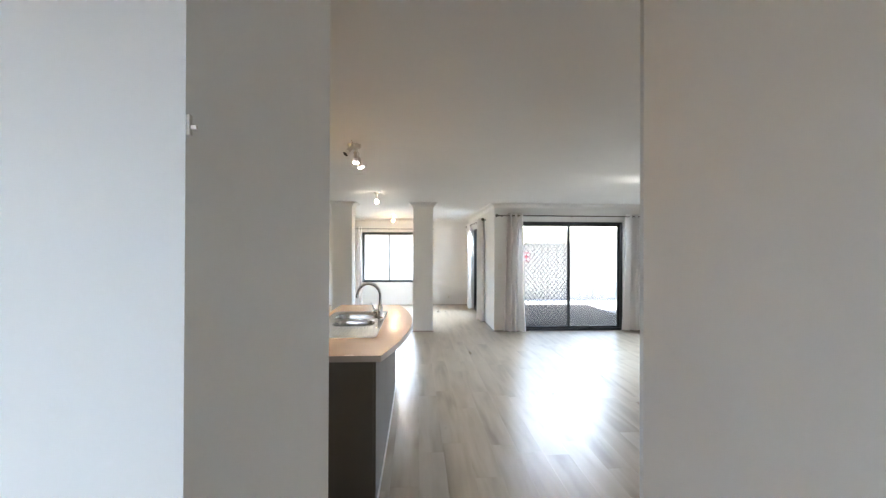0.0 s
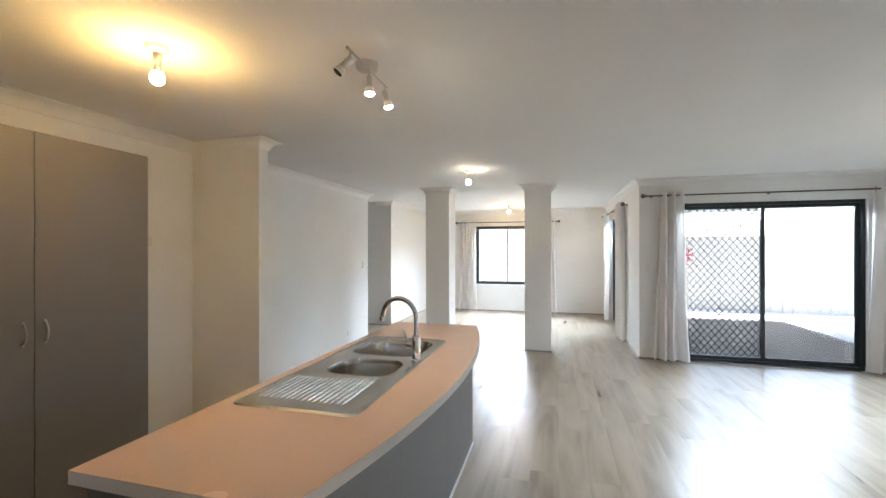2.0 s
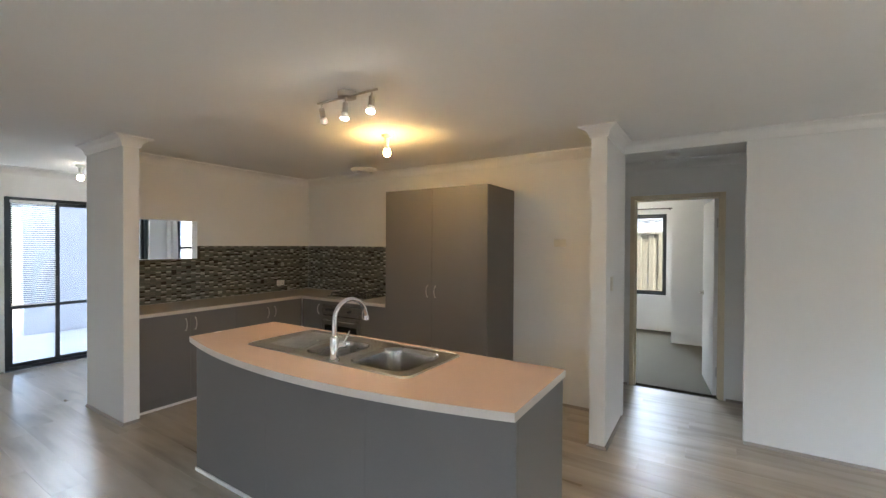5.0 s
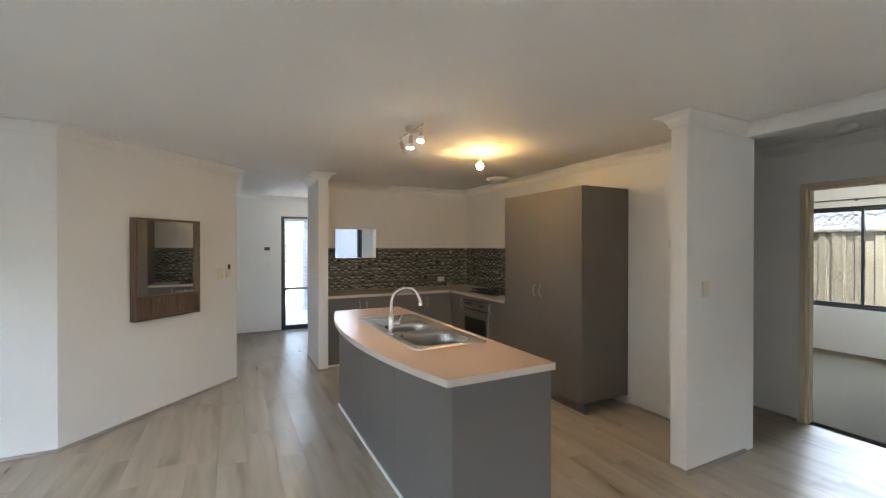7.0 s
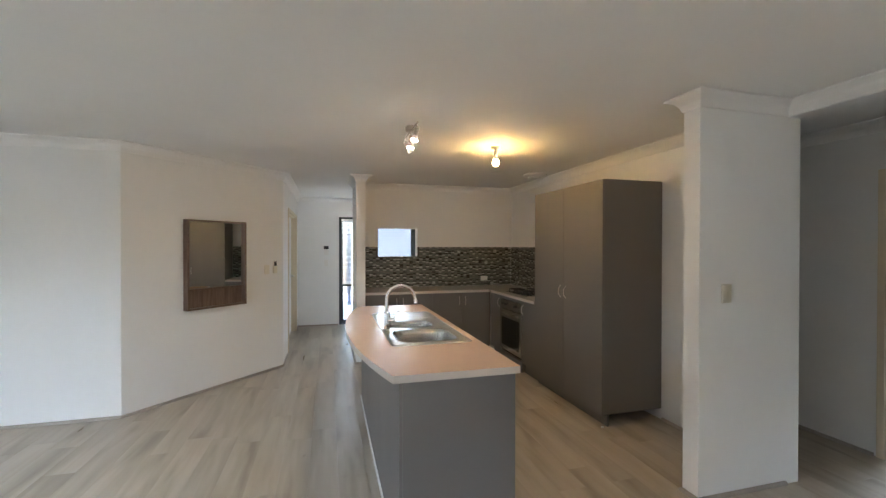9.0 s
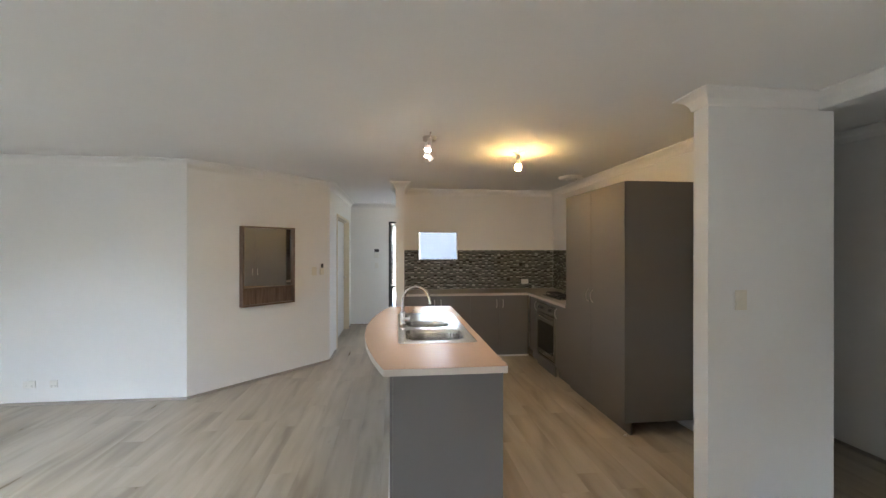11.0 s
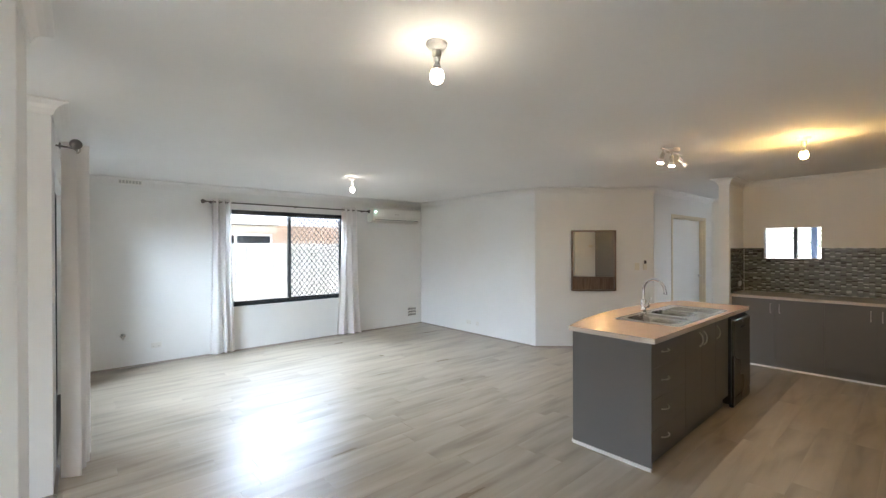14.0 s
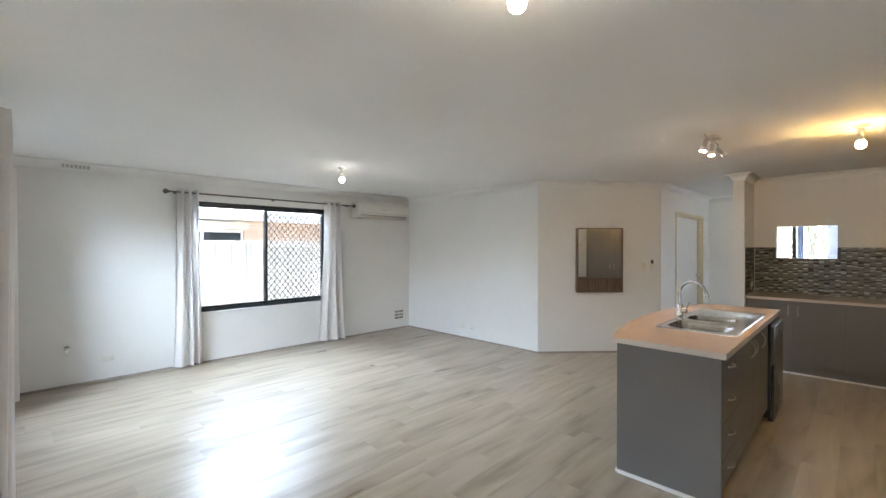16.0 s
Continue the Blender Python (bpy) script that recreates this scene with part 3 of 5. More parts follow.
sill("sill_far", boxed(-1.255, 0.42, YN - 0.012, YN + 0.05, 0.63, 0.647, bevel=0.003))


# ---------------------------------------------------------------- curtains
def curtain_bm(w, flare, h, waves, seed, fold=0.036, thick=0.004):
    """Pleated cloth hung along x, from z = 0 down, wider at the foot by flare, hem with loose folds."""
    rnd = random.Random(seed)
    ph = [rnd.uniform(0, 6.28) for _ in range(4)]
    bm = bmesh.new()
    nu, nv = waves * 14, 22
    grid = []
    for side in (0, 1):
        rows = []
        for j in range(nv + 1):
            v = j / nv
            row = []
            for i in range(nu + 1):
                u = i / nu
                a = u * waves * 2 * math.pi
                amp = fold * (1 - 0.25 * v) + 0.012 * v * math.sin(3.1 * u * waves + ph[0])
                x = (u - 0.5) * (w + flare * v * v) + 0.016 * v * math.sin(a * 0.5 + ph[1]) + 0.01 * math.sin(v * 5 + ph[3]) * v
                y = amp * math.sin(a + 0.7 * v * math.sin(u * 5 + ph[2])) + 0.02 * v * math.sin(u * 4 + ph[3])
                row.append(bm.verts.new((x, y + (thick if side else 0), -h * v)))
            rows.append(row)
        grid.append(rows)
    for side in (0, 1):
        for j in range(nv):
            for i in range(nu):
                g = grid[side]
                bm.faces.new((g[j][i], g[j][i + 1], g[j + 1][i + 1], g[j + 1][i]))
    for j in range(nv):
        for i in (0, nu):
            bm.faces.new((grid[0][j][i], grid[0][j + 1][i], grid[1][j + 1][i], grid[1][j][i]))
    for i in range(nu):
        for j in (0, nv):
            bm.faces.new((grid[0][j][i], grid[0][j][i + 1], grid[1][j][i + 1], grid[1][j][i]))
    return bm


def curtain(m, w, flare, h, waves, seed, label, off, fold=0.022):
    """One eyelet curtain; off: place of its middle along the rod."""
    root = thing("curtain", label, "curtain", "white eyelet curtains")
    part("cloth", curtain_bm(w, flare, h, waves, seed, fold), CURTAIN, root, "", True)
    for k in range(waves * 2):
        bm = bmesh.new()
        r, t, n, q = 0.023, 0.005, 14, 6
        x = (k + 0.25) / (waves * 2) * w - w / 2
        rings = []
        for i in range(n):
            a = 2 * math.pi * i / n
            rings.append([bm.verts.new((x + t * math.sin(b), 0.002 + (r + t * math.cos(b)) * math.cos(a), -0.045 + (r + t * math.cos(b)) * math.sin(a))) for b in [2 * math.pi * z / q for z in range(q)]])
        for i in range(n):
            for z in range(q):
                bm.faces.new((rings[i][z], rings[i][(z + 1) % q], rings[(i + 1) % n][(z + 1) % q], rings[(i + 1) % n][z]))
        part("eyelet", bm, NICKEL, root, "metal eyelet ring", True)
    root.matrix_world = m @ pose(off, 0, 0.045)
    return root


def curtain_rod(m, length, label="dark pewter curtain rod with ball finials on brackets"):
    root = thing("curtain_rod", label, "curtain rod")
    part("rod", tube(bmesh.new(), [(0, 0, 0), (length, 0, 0)], 0.010), ROD, root, "", True)
    for x, s in ((0, -1), (length, 1)):
        bm = bmesh.new()
        lathe(bm, [(0.010, 0), (0.017, 0.004 * s), (0.017, 0.012 * s), (0.012, 0.016 * s), (0.026, 0.028 * s), (0.033, 0.043 * s), (0.026, 0.060 * s), (0.012, 0.070 * s), (0.002, 0.072 * s)], (x, 0, 0), "x")
        part("finial", bm, ROD, root, "ball finial", True)
    for x in (0.07, length / 2, length - 0.07):
        bm = bmesh.new()
        tube(bm, [(x, 0.10, 0.0), (x, 0.0, -0.010)], 0.006)
        lathe(bm, [(0.020, 0.0), (0.020, 0.006), (0.012, 0.010)], (x, 0.075, 0.0), "y", 14)
        part("bracket", bm, ROD, root, "", True)
    root.matrix_world = m
    return root


# rods: local y points to the wall
RZ = 2.215
sd_rod = pose(1.86, YF - 0.115, RZ)
curtain_rod(sd_rod, 2.86)
curtain(sd_rod, 0.31, 0.09, 2.235, 3, 1, "white cotton eyelet curtain drawn open beside the sliding door", 0.30, 0.072)
curtain(sd_rod, 0.32, 0.14, 2.235, 3, 2, "white cotton eyelet curtain flaring out beside the sliding door", 2.64, 0.068)
w1_rod = pose(XE - 0.085, 6.83, RZ, 0, 0, -90)
curtain_rod(w1_rod, 2.62)
curtain(w1_rod, 0.25, 0.08, 2.235, 3, 3, "white cotton eyelet curtain hanging beside the wide window", 0.20, 0.05)
curtain(w1_rod, 0.29, 0.20, 2.235, 3, 4, "white cotton eyelet curtain under the air conditioner side", 2.255, 0.05)
fw_rod = pose(-1.66, YN - 0.085, 2.155)
curtain_rod(fw_rod, 2.36)
curtain(fw_rod, 0.36, 0.06, 2.175, 5, 5, "cream cotton eyelet curtain of the far window", 0.25, 0.04)
curtain(fw_rod, 0.34, 0.06, 2.175, 5, 6, "cream cotton eyelet curtain of the far window", 2.14, 0.04)
fe_rod = pose(XP - 0.085, 12.0, RZ, 0, 0, -90)
curtain_rod(fe_rod, 2.75)
curtain(fe_rod, 0.42, 0.04, 2.235, 5, 7, "white eyelet curtain drawn open beside the far-room door", 0.45, 0.05)
curtain(fe_rod, 0.42, 0.06, 2.235, 5, 8, "white eyelet curtain drawn open beside the far-room door", 2.42, 0.05)


# ---------------------------------------------------------------- kitchen
def handle_bm(length=0.11, vertical=True, r=0.0048, out=0.026):
    """Bow handle on the plane y = 0, standing out to -y."""
    pts = []
    for i in range(13):
        a = -1 + 2 * i / 12
        s, o = a * length / 2, -out * (1 - a * a) ** 0.6 if abs(a) < 1 else 0
        pts.append((0, o, s) if vertical else (s, o, 0))
    bm = tube(bmesh.new(), pts, r, 10)
    for s in (-1, 1):
        p = (0, 0, s * length / 2) if vertical else (s * length / 2, 0, 0)
        lathe(bm, [(0.007, -0.006), (0.007, 0.0)], p, "y", 12)
    return bm


def cabinet(name, label, w, h, d, m, fronts, z0=0.12, group="", kick=True):
    """Laminate unit: front on y = 0, body behind it at +y. fronts: (x0, x1, z0, z1, handle x, handle z, vertical or None)."""
    root = thing(name, label, "cabinet", group)
    part("body", boxed(0.001, w - 0.001, 0.019, d, z0, h), LAMINATE, root)
    if kick:
        part("kickboard", boxed(0.0, w, 0.05, 0.066, 0.0, z0), LAMINATE, root)
    for a, b, c, e, hx, hz, vert in fronts:
        dr = part("door" if vert or vert is None else "drawer", boxed(a + 0.0015, b - 0.0015, 0, 0.0175, c + 0.0015, e - 0.0015, bevel=0.0012), LAMINATE, root)
        if vert is not None:
            hd = part("handle", handle_bm(vertical=vert), NICKEL, dr, "satin metal bow handle", True)
            hd.location = (hx, 0, hz)
    root.matrix_world = m
    return root


BT, BH = 0.917, 0.880       # bench top, underside
# south run, fronts face north (+y): local x runs to -x
for i, (xa, xb, lab) in enumerate(((-0.082, -1.005, "taupe laminate base cabinet with two doors under the bench"), (-1.005, -1.86, "taupe laminate corner base cabinet with two doors"))):
    w = xa - xb
    cabinet("base_cabinet", lab, w, BH, 0.575, pose(xa, 1.615, 0, 0, 0, 180),
            [(0, w / 2, 0.12, BH, w / 2 - 0.045, 0.765, True), (w / 2, w, 0.12, BH, w / 2 + 0.045, 0.765, True)], group="kitchen base cabinets")
# west run, fronts face east (+x): local x runs to +y
cabinet("base_cabinet", "narrow taupe laminate base cabinet in the corner", 0.342, BH, 0.575, pose(-1.865, 1.63, 0, 0, 0, 90), [(0, 0.342, 0.12, BH, 0.297, 0.77, True)], group="kitchen base cabinets")
cabinet("base_cabinet", "narrow taupe laminate base cabinet beside the oven", 0.373, BH, 0.575, pose(-1.865, 2.607, 0, 0, 0, 90), [(0, 0.373, 0.12, BH, 0.045, 0.77, True)], group="kitchen base cabinets")
cabinet("pantry", "tall taupe laminate pantry with two doors", 1.20, 2.107, 0.61, pose(-1.843, 2.98, 0, 0, 0, 90),
        [(0, 0.592, 0.10, 2.107, 0.542, 1.088, True), (0.592, 1.2, 0.10, 2.107, 0.636, 1.088, True)], z0=0.10)
fixed("trim_pantry_foot", boxed(-1.855, -1.835, 4.181, 4.19, 0, 0.012), TRIM)
tagged(bpy.data.objects["trim_pantry_foot"], "white sealant bead at the pantry foot")

# oven
oven = thing("oven", "built-in stainless oven with a dark glass door", "oven")
part("body", boxed(0.002, 0.631, 0.02, 0.55, 0.14, BH - 0.02), GAPSHADE, oven)
part("control_panel", boxed(0.004, 0.629, -0.006, 0.02, 0.715, 0.83, bevel=0.003), STEEL, oven, "stainless control panel")
for x in (0.10, 0.175, 0.46):
    bm = bmesh.new()
    lathe(bm, [(0.021, -0.006), (0.020, -0.010), (0.016, -0.012), (0.015, -0.030), (0.012, -0.032)], (x, 0, 0.778), "y", 18)
    part("knob", bm, BLACKPLASTIC, oven, "black round knob", True)
dr = part("door", boxed(0.004, 0.629, -0.008, 0.02, 0.17, 0.705, bevel=0.004), STEEL, oven)
part("door_glass", boxed(0.06, 0.573, -0.011, -0.008, 0.235, 0.60), TINT, dr, "dark oven glass")
bm = bmesh.new()
tube(bm, [(0.06, -0.036, 0.655), (0.573, -0.036, 0.655)], 0.009)
for x in (0.10, 0.533):
    tube(bm, [(x, -0.008, 0.655), (x, -0.036, 0.655)], 0.007)
part("handle", bm, STEEL, dr, "stainless bar handle", True)
part("lower_panel", boxed(0.002, 0.631, 0.0, 0.018, 0.0, 0.135), LAMINATE, oven)
part("top_rail", boxed(0.002, 0.631, 0.0, 0.018, 0.835, BH), LAMINATE, oven)
oven.matrix_world = pose(-1.865, 1.973, 0, 0, 0, 90)

# worktops
bm = bmesh.new()
prism(bm, [(-0.078, YK + 0.002), (-0.078, 1.645), (-1.835, 1.645), (-1.835, 2.977), (XW + 0.002, 2.977), (XW + 0.002, YK + 0.002)][::-1], BH, BT, bevel=0.006)
ktop = tagged(part("worktop", bm, KBENCH), "L-shaped speckled stone-look laminate worktop", "worktop")
part("edge_band", boxed(-1.831, -0.080, 1.6452, 1.6475, BH + 0.002, BT - 0.004), BENCHEDGE, ktop, "paler laminate edging")
part("edge_band", boxed(-1.8348, -1.8325, 1.649, 2.976, BH + 0.002, BT - 0.004), BENCHEDGE, ktop, "paler laminate edging")

# gas cooktop
ck = thing("gas_cooktop", "four-burner stainless gas cooktop set in the worktop", "cooktop")
part("plate", boxed(-2.40, -1.93, 1.98, 2.57, BT + 0.001, BT + 0.010, bevel=0.004), STEEL, ck)
for cx, cy, r in ((-2.29, 2.13, 0.045), (-2.29, 2.42, 0.035), (-2.05, 2.10, 0.035), (-2.05, 2.36, 0.045)):
    bm = bmesh.new()
    lathe(bm, [(r, BT + 0.010), (r, BT + 0.022), (r * 0.8, BT + 0.024), (r * 0.8, BT + 0.032), (r * 0.5, BT + 0.034)], (cx, cy, 0), "z", 20)
    part("burner", bm, BLACKPLASTIC, ck, "black burner cap", True)
    bm = bmesh.new()
    for k in range(4):
        a = k * math.pi / 2 + 0.785
        c, s = math.cos(a), math.sin(a)
        tube(bm, [(cx + 0.11 * c, cy + 0.11 * s, BT + 0.010), (cx + 0.105 * c, cy + 0.105 * s, BT + 0.046), (cx + 0.03 * c, cy + 0.03 * s, BT + 0.050)], 0.0085, 8)
    for k in range(4):
        a, b = k * math.pi / 2 + 0.785, (k + 1) * math.pi / 2 + 0.785
        tube(bm, [(cx + 0.105 * math.cos(a), cy + 0.105 * math.sin(a), BT + 0.044), (cx + 0.105 * math.cos(b), cy + 0.105 * math.sin(b), BT + 0.044)], 0.0085, 8)
    part("trivet", bm, BLACKPLASTIC, ck, "black cast trivet", True)
for k in range(4):
    bm = bmesh.new()
    lathe(bm, [(0.019, BT + 0.010), (0.018, BT + 0.026), (0.013, BT + 0.030)], (-1.965, 2.165 + 0.055 * k, 0), "z", 16)
    part("knob", bm, BLACKPLASTIC, ck, "", True)

# mosaic splashback
def splash(name, plane, a0, a1, z0, z1, label, hole=None, singles=None):
    """Backing with rows of small sticks, staggered from row to row. plane: (axis, place, way the face looks)."""
    axis, at, way = plane
    rnd = random.Random(len(name) * 7 + int(a1 * 10))
    bm = bmesh.new()
    segs = [(a0, a1, z0, z1)]
    if hole:
        h0, h1, hz0, hz1 = hole
        segs = [(a0, h0, z0, z1), (h1, a1, z0, z1), (h0, h1, z0, hz0)]
    for s in segs:
        if axis == "y":
            box(bm, s[0], s[1], at, at + 0.004 * way, s[2], s[3])
        else:
            box(bm, at, at + 0.004 * way, s[0], s[1], s[2], s[3])
    root = tagged(part(name, bm, GROUT), label, "splashback")
    verts, faces, tones, made = [], [], [], 0
    pw, ph, g = 0.0507, 0.0168, 0.0028
    nc = max(1, round((a1 - a0) / pw))
    pw = (a1 - a0) / nc
    for j in range(nc):
        z = z0 - (ph / 2 if j % 2 else 0.0)
        step = rnd.randrange(2) + (4 if j % 2 else 0)
        while z < z1 - 0.003:
            p, q = a0 + j * pw + g / 2, a0 + (j + 1) * pw - g / 2
            lo, hi = max(z, z0) + g / 2, min(z + ph, z1) - g / 2
            z += ph
            step += 1
            tone = STICKS[step % len(STICKS)] if rnd.random() < 0.8 else rnd.choice((0, 1, 3, 2))
            if tone == 3 and rnd.random() < 0.4:
                tone = 4
            if hi - lo < 0.004 or (hole and q > hole[0] and p < hole[1] and hi > hole[2]):
                continue
            t = at + way * (0.0075 + rnd.choice((0, 0, 0.0008, 0.0016)))
            b = at + way * 0.002
            e = 0.0016
            ring = [(p, lo), (q, lo), (q, hi), (p, hi)]
            inn = [(p + e, lo + e), (q - e, lo + e), (q - e, hi - e), (p + e, hi - e)]
            tilt = way * rnd.uniform(-0.0007, 0.0007)
            vs = []
            for (u, v), dep in [(c, b) for c in ring] + [(c, t - way * 0.001) for c in ring] + [(c, t + (tilt if k in (1, 2) else -tilt)) for k, c in enumerate(inn)]:
                vs.append((u, dep, v) if axis == "y" else (dep, u, v))
            fs = []
            for k in range(4):
                l = (k + 1) % 4
                fs += [(k, l, 4 + l, 4 + k), (4 + k, 4 + l, 8 + l, 8 + k)]
            fs.append((8, 9, 10, 11))
            if singles and p > singles and made < 320:
                made += 1
                one = bpy.data.meshes.new("mosaic_tile")
                one.from_pydata(vs, [], fs)
                one.materials.append(MOSAIC[tone])
                new("mosaic_tile", one).parent = root
            else:
                n = len(verts)
                verts += vs
                faces += [tuple(n + k for k in f) for f in fs]
                tones += [tone] * len(fs)
    me = bpy.data.meshes.new("mosaic_tiles")
    me.from_pydata(verts, [], faces)
    me.polygons.foreach_set("material_index", tones)
    bm = bmesh.new()
    bm.from_mesh(me)
    bmesh.ops.recalc_face_normals(bm, faces=bm.faces)
    bm.to_mesh(me)
    bm.free()
    for k in MOSAIC:
        me.materials.append(k)
    ob = new("mosaic_tiles", me)
    ob.parent = root
    tagged(ob, "small grey, black and silver mosaic sticks", kind="stuff")


splash("splashback_south", ("y", YK, 1), XW + 0.012, -0.087, BT + 0.002, 1.522, "grey and silver mosaic splashback along the kitchen wall", (-0.91, -0.313, 1.381, 1.797), -0.75)
splash("splashback_west", ("x", XW, 1), YK + 0.001, 2.978, BT + 0.002, 1.522, "grey and silver mosaic splashback behind the cooktop")
splash("splashback_nib", ("x", -0.075, -1), YK + 0.012, 1.64, BT + 0.002, 1.522, "grey and silver mosaic splashback on the nib wall")

# island
IS_Y0, IS_Y1 = 2.895, 5.262
def arc_x(y, inset=0.0):
    """Bowed family-side edge of the island."""
    u = (y - (IS_Y0 + IS_Y1) / 2) / ((IS_Y1 - IS_Y0) / 2)
    return 0.10 + 0.17 * (1 - u * u) - inset


isl = thing("kitchen_island", "kitchen island in taupe laminate with drawers and panelled back", "kitchen island")
N = 24
front = [(0.068 + 0.006 * math.sin(math.pi * i / N), IS_Y0 + 0.03 + (IS_Y1 - IS_Y0 - 0.036) * i / N) for i in range(N + 1)]
part("end_panel", boxed(-0.535, front[-1][0] - 0.017, IS_Y1 - 0.023, IS_Y1 - 0.006, 0.0, BH, bevel=0.001), LAMINATE, isl)
part("end_panel", boxed(-0.535, front[0][0] - 0.017, IS_Y0 + 0.03, IS_Y0 + 0.047, 0.0, BH, bevel=0.001), LAMINATE, isl)
for a, b in ((0, 8), (8, 16), (16, 24)):
    seg = front[a:b + 1]
    y0, y1 = seg[0][1] + 0.001, seg[-1][1] - 0.001
    seg = [(seg[0][0], y0)] + seg[1:-1] + [(seg[-1][0], y1)]
    bm = bmesh.new()
    prism(bm, seg + [(x - 0.016, y) for x, y in reversed(seg)], 0.0, BH)
    part("back_panel", bm, LAMINATE, isl)
# white sealing strip at the foot
bm = bmesh.new()
prism(bm, [(x + 0.010, y) for x, y in front] + [(x + 0.001, y) for x, y in reversed(front)], 0.0, 0.022)
part("foot_strip", bm, TRIM, isl, "white strip along the floor")
part("foot_strip", boxed(-0.535, 0.062, IS_Y1 - 0.006, IS_Y1 + 0.006, 0.0, 0.022), TRIM, isl, "white strip along the floor")
# carcass and fronts on the kitchen side, fronts face -x
part("carcass", boxed(-0.517, -0.02, 3.53, IS_Y1 - 0.048, 0.12, 0.70), LAMINATE, isl)
part("kickboard", boxed(-0.49, -0.475, 3.53, IS_Y1 - 0.048, 0.0, 0.12), LAMINATE, isl)
YA = IS_Y1 - 0.007
def front_panel(kind, y1, y0, z0, z1, hy, hz, vertical):
    ob = part(kind, boxed(-0.536, -0.5185, y0 + 0.0015, y1 - 0.0015, z0 + 0.0015, z1 - 0.0015, bevel=0.0012), LAMINATE, isl)
    hd = part("handle", handle_bm(vertical=vertical), NICKEL, ob, "satin metal bow handle", True)
    hd.matrix_local = pose(-0.536, hy, hz, 0, 0, -90)

for z0, z1, hz in ((0.70, 0.88, 0.80), (0.485, 0.70, 0.60), (0.27, 0.485, 0.39), (0.12, 0.27, 0.19)):
    front_panel("drawer", YA, 4.63, z0, z1, 5.03, hz, False)
front_panel("door", 4.63, 4.26, 0.12, BH, 4.31, 0.77, True)
front_panel("door", 4.26, 3.90, 0.12, BH, 4.21, 0.77, True)
front_panel("door", 3.90, 3.53, 0.12, BH, 3.86, 0.77, True)

# island top with a cut-out for the sink
bm = bmesh.new()
edge = [(arc_x(IS_Y0 + (IS_Y1 - IS_Y0) * i / N), IS_Y0 + (IS_Y1 - IS_Y0) * i / N) for i in range(N + 1)]
SK = (-0.495, -0.005, 3.83, 4.65)          # hole in the top
outer = edge + [(-0.56, IS_Y1), (-0.56, IS_Y0)]
inner = [(SK[0], SK[2]), (SK[1], SK[2]), (SK[1], SK[3]), (SK[0], SK[3])]
def ring_solid(bm, outer, inner, z0, z1):
    import_edges = []
    for z in (z0, z1):
        vo = [bm.verts.new((x, y, z)) for x, y in outer]
        vi = [bm.verts.new((x, y, z)) for x, y in inner]
        es = [bm.edges.new((vo[i], vo[(i + 1) % len(vo)])) for i in range(len(vo))]
        es += [bm.edges.new((vi[i], vi[(i + 1) % len(vi)])) for i in range(len(vi))]
        bmesh.ops.triangle_fill(bm, use_beauty=True, use_dissolve=False, edges=es)
        import_edges.append((vo, vi))
    (lo, li), (ho, hi) = import_edges
    for a, b in ((lo, ho), (li, hi)):
        for i in range(len(a)):
            j = (i + 1) % len(a)
            bm.faces.new((a[i], a[j], b[j], b[i]))
ring_solid(bm, outer, inner, BT - 0.001, BT)
top = tagged(part("island_top", bm, BENCH), "peach-beige laminate island top with a bowed edge", "worktop")
bm = bmesh.new()
ring_solid(bm, outer, inner, BH, BT - 0.001)
part("edge_band", bm, BENCHEDGE, top, "paler laminate edging")

# sink
sink = thing("kitchen_sink", "stainless steel double-bowl sink with a ribbed drainer", "sink")
def rounded(x0, x1, y0, y1, r, n=5):
    out = []
    for cx, cy, a0 in ((x1 - r, y1 - r, 0), (x0 + r, y1 - r, 90), (x0 + r, y0 + r, 180), (x1 - r, y0 + r, 270)):
        for i in range(n + 1):
            a = radians(a0 + 90 * i / n)
            out.append((cx + r * math.cos(a), cy + r * math.sin(a)))
    return out

PL = rounded(-0.508, 0.016, 3.408, 4.685, 0.045)
B1 = rounded(-0.395, -0.048, 3.850, 4.138, 0.095)
B2 = rounded(-0.445, -0.035, 4.222, 4.612, 0.095)
bm = bmesh.new()
zt = BT + 0.0035
vo = [bm.verts.new((x, y, zt)) for x, y in PL]
es = [bm.edges.new((vo[i], vo[(i + 1) % len(vo)])) for i in range(len(vo))]
holes = []
for H in (B1, B2):
    hv = [bm.verts.new((x, y, zt)) for x, y in H]
    holes.append(hv)
    es += [bm.edges.new((hv[i], hv[(i + 1) % len(hv)])) for i in range(len(hv))]
bmesh.ops.triangle_fill(bm, use_beauty=True, use_dissolve=False, edges=es)
low = [bm.verts.new((x * 1.0 + (0.004 if x > -0.25 else -0.004), y + (0.004 if y > 4.05 else -0.004), BT + 0.0002)) for x, y in PL]
for i in range(len(vo)):
    j = (i + 1) % len(vo)
    bm.faces.new((vo[i], vo[j], low[j], low[i]))
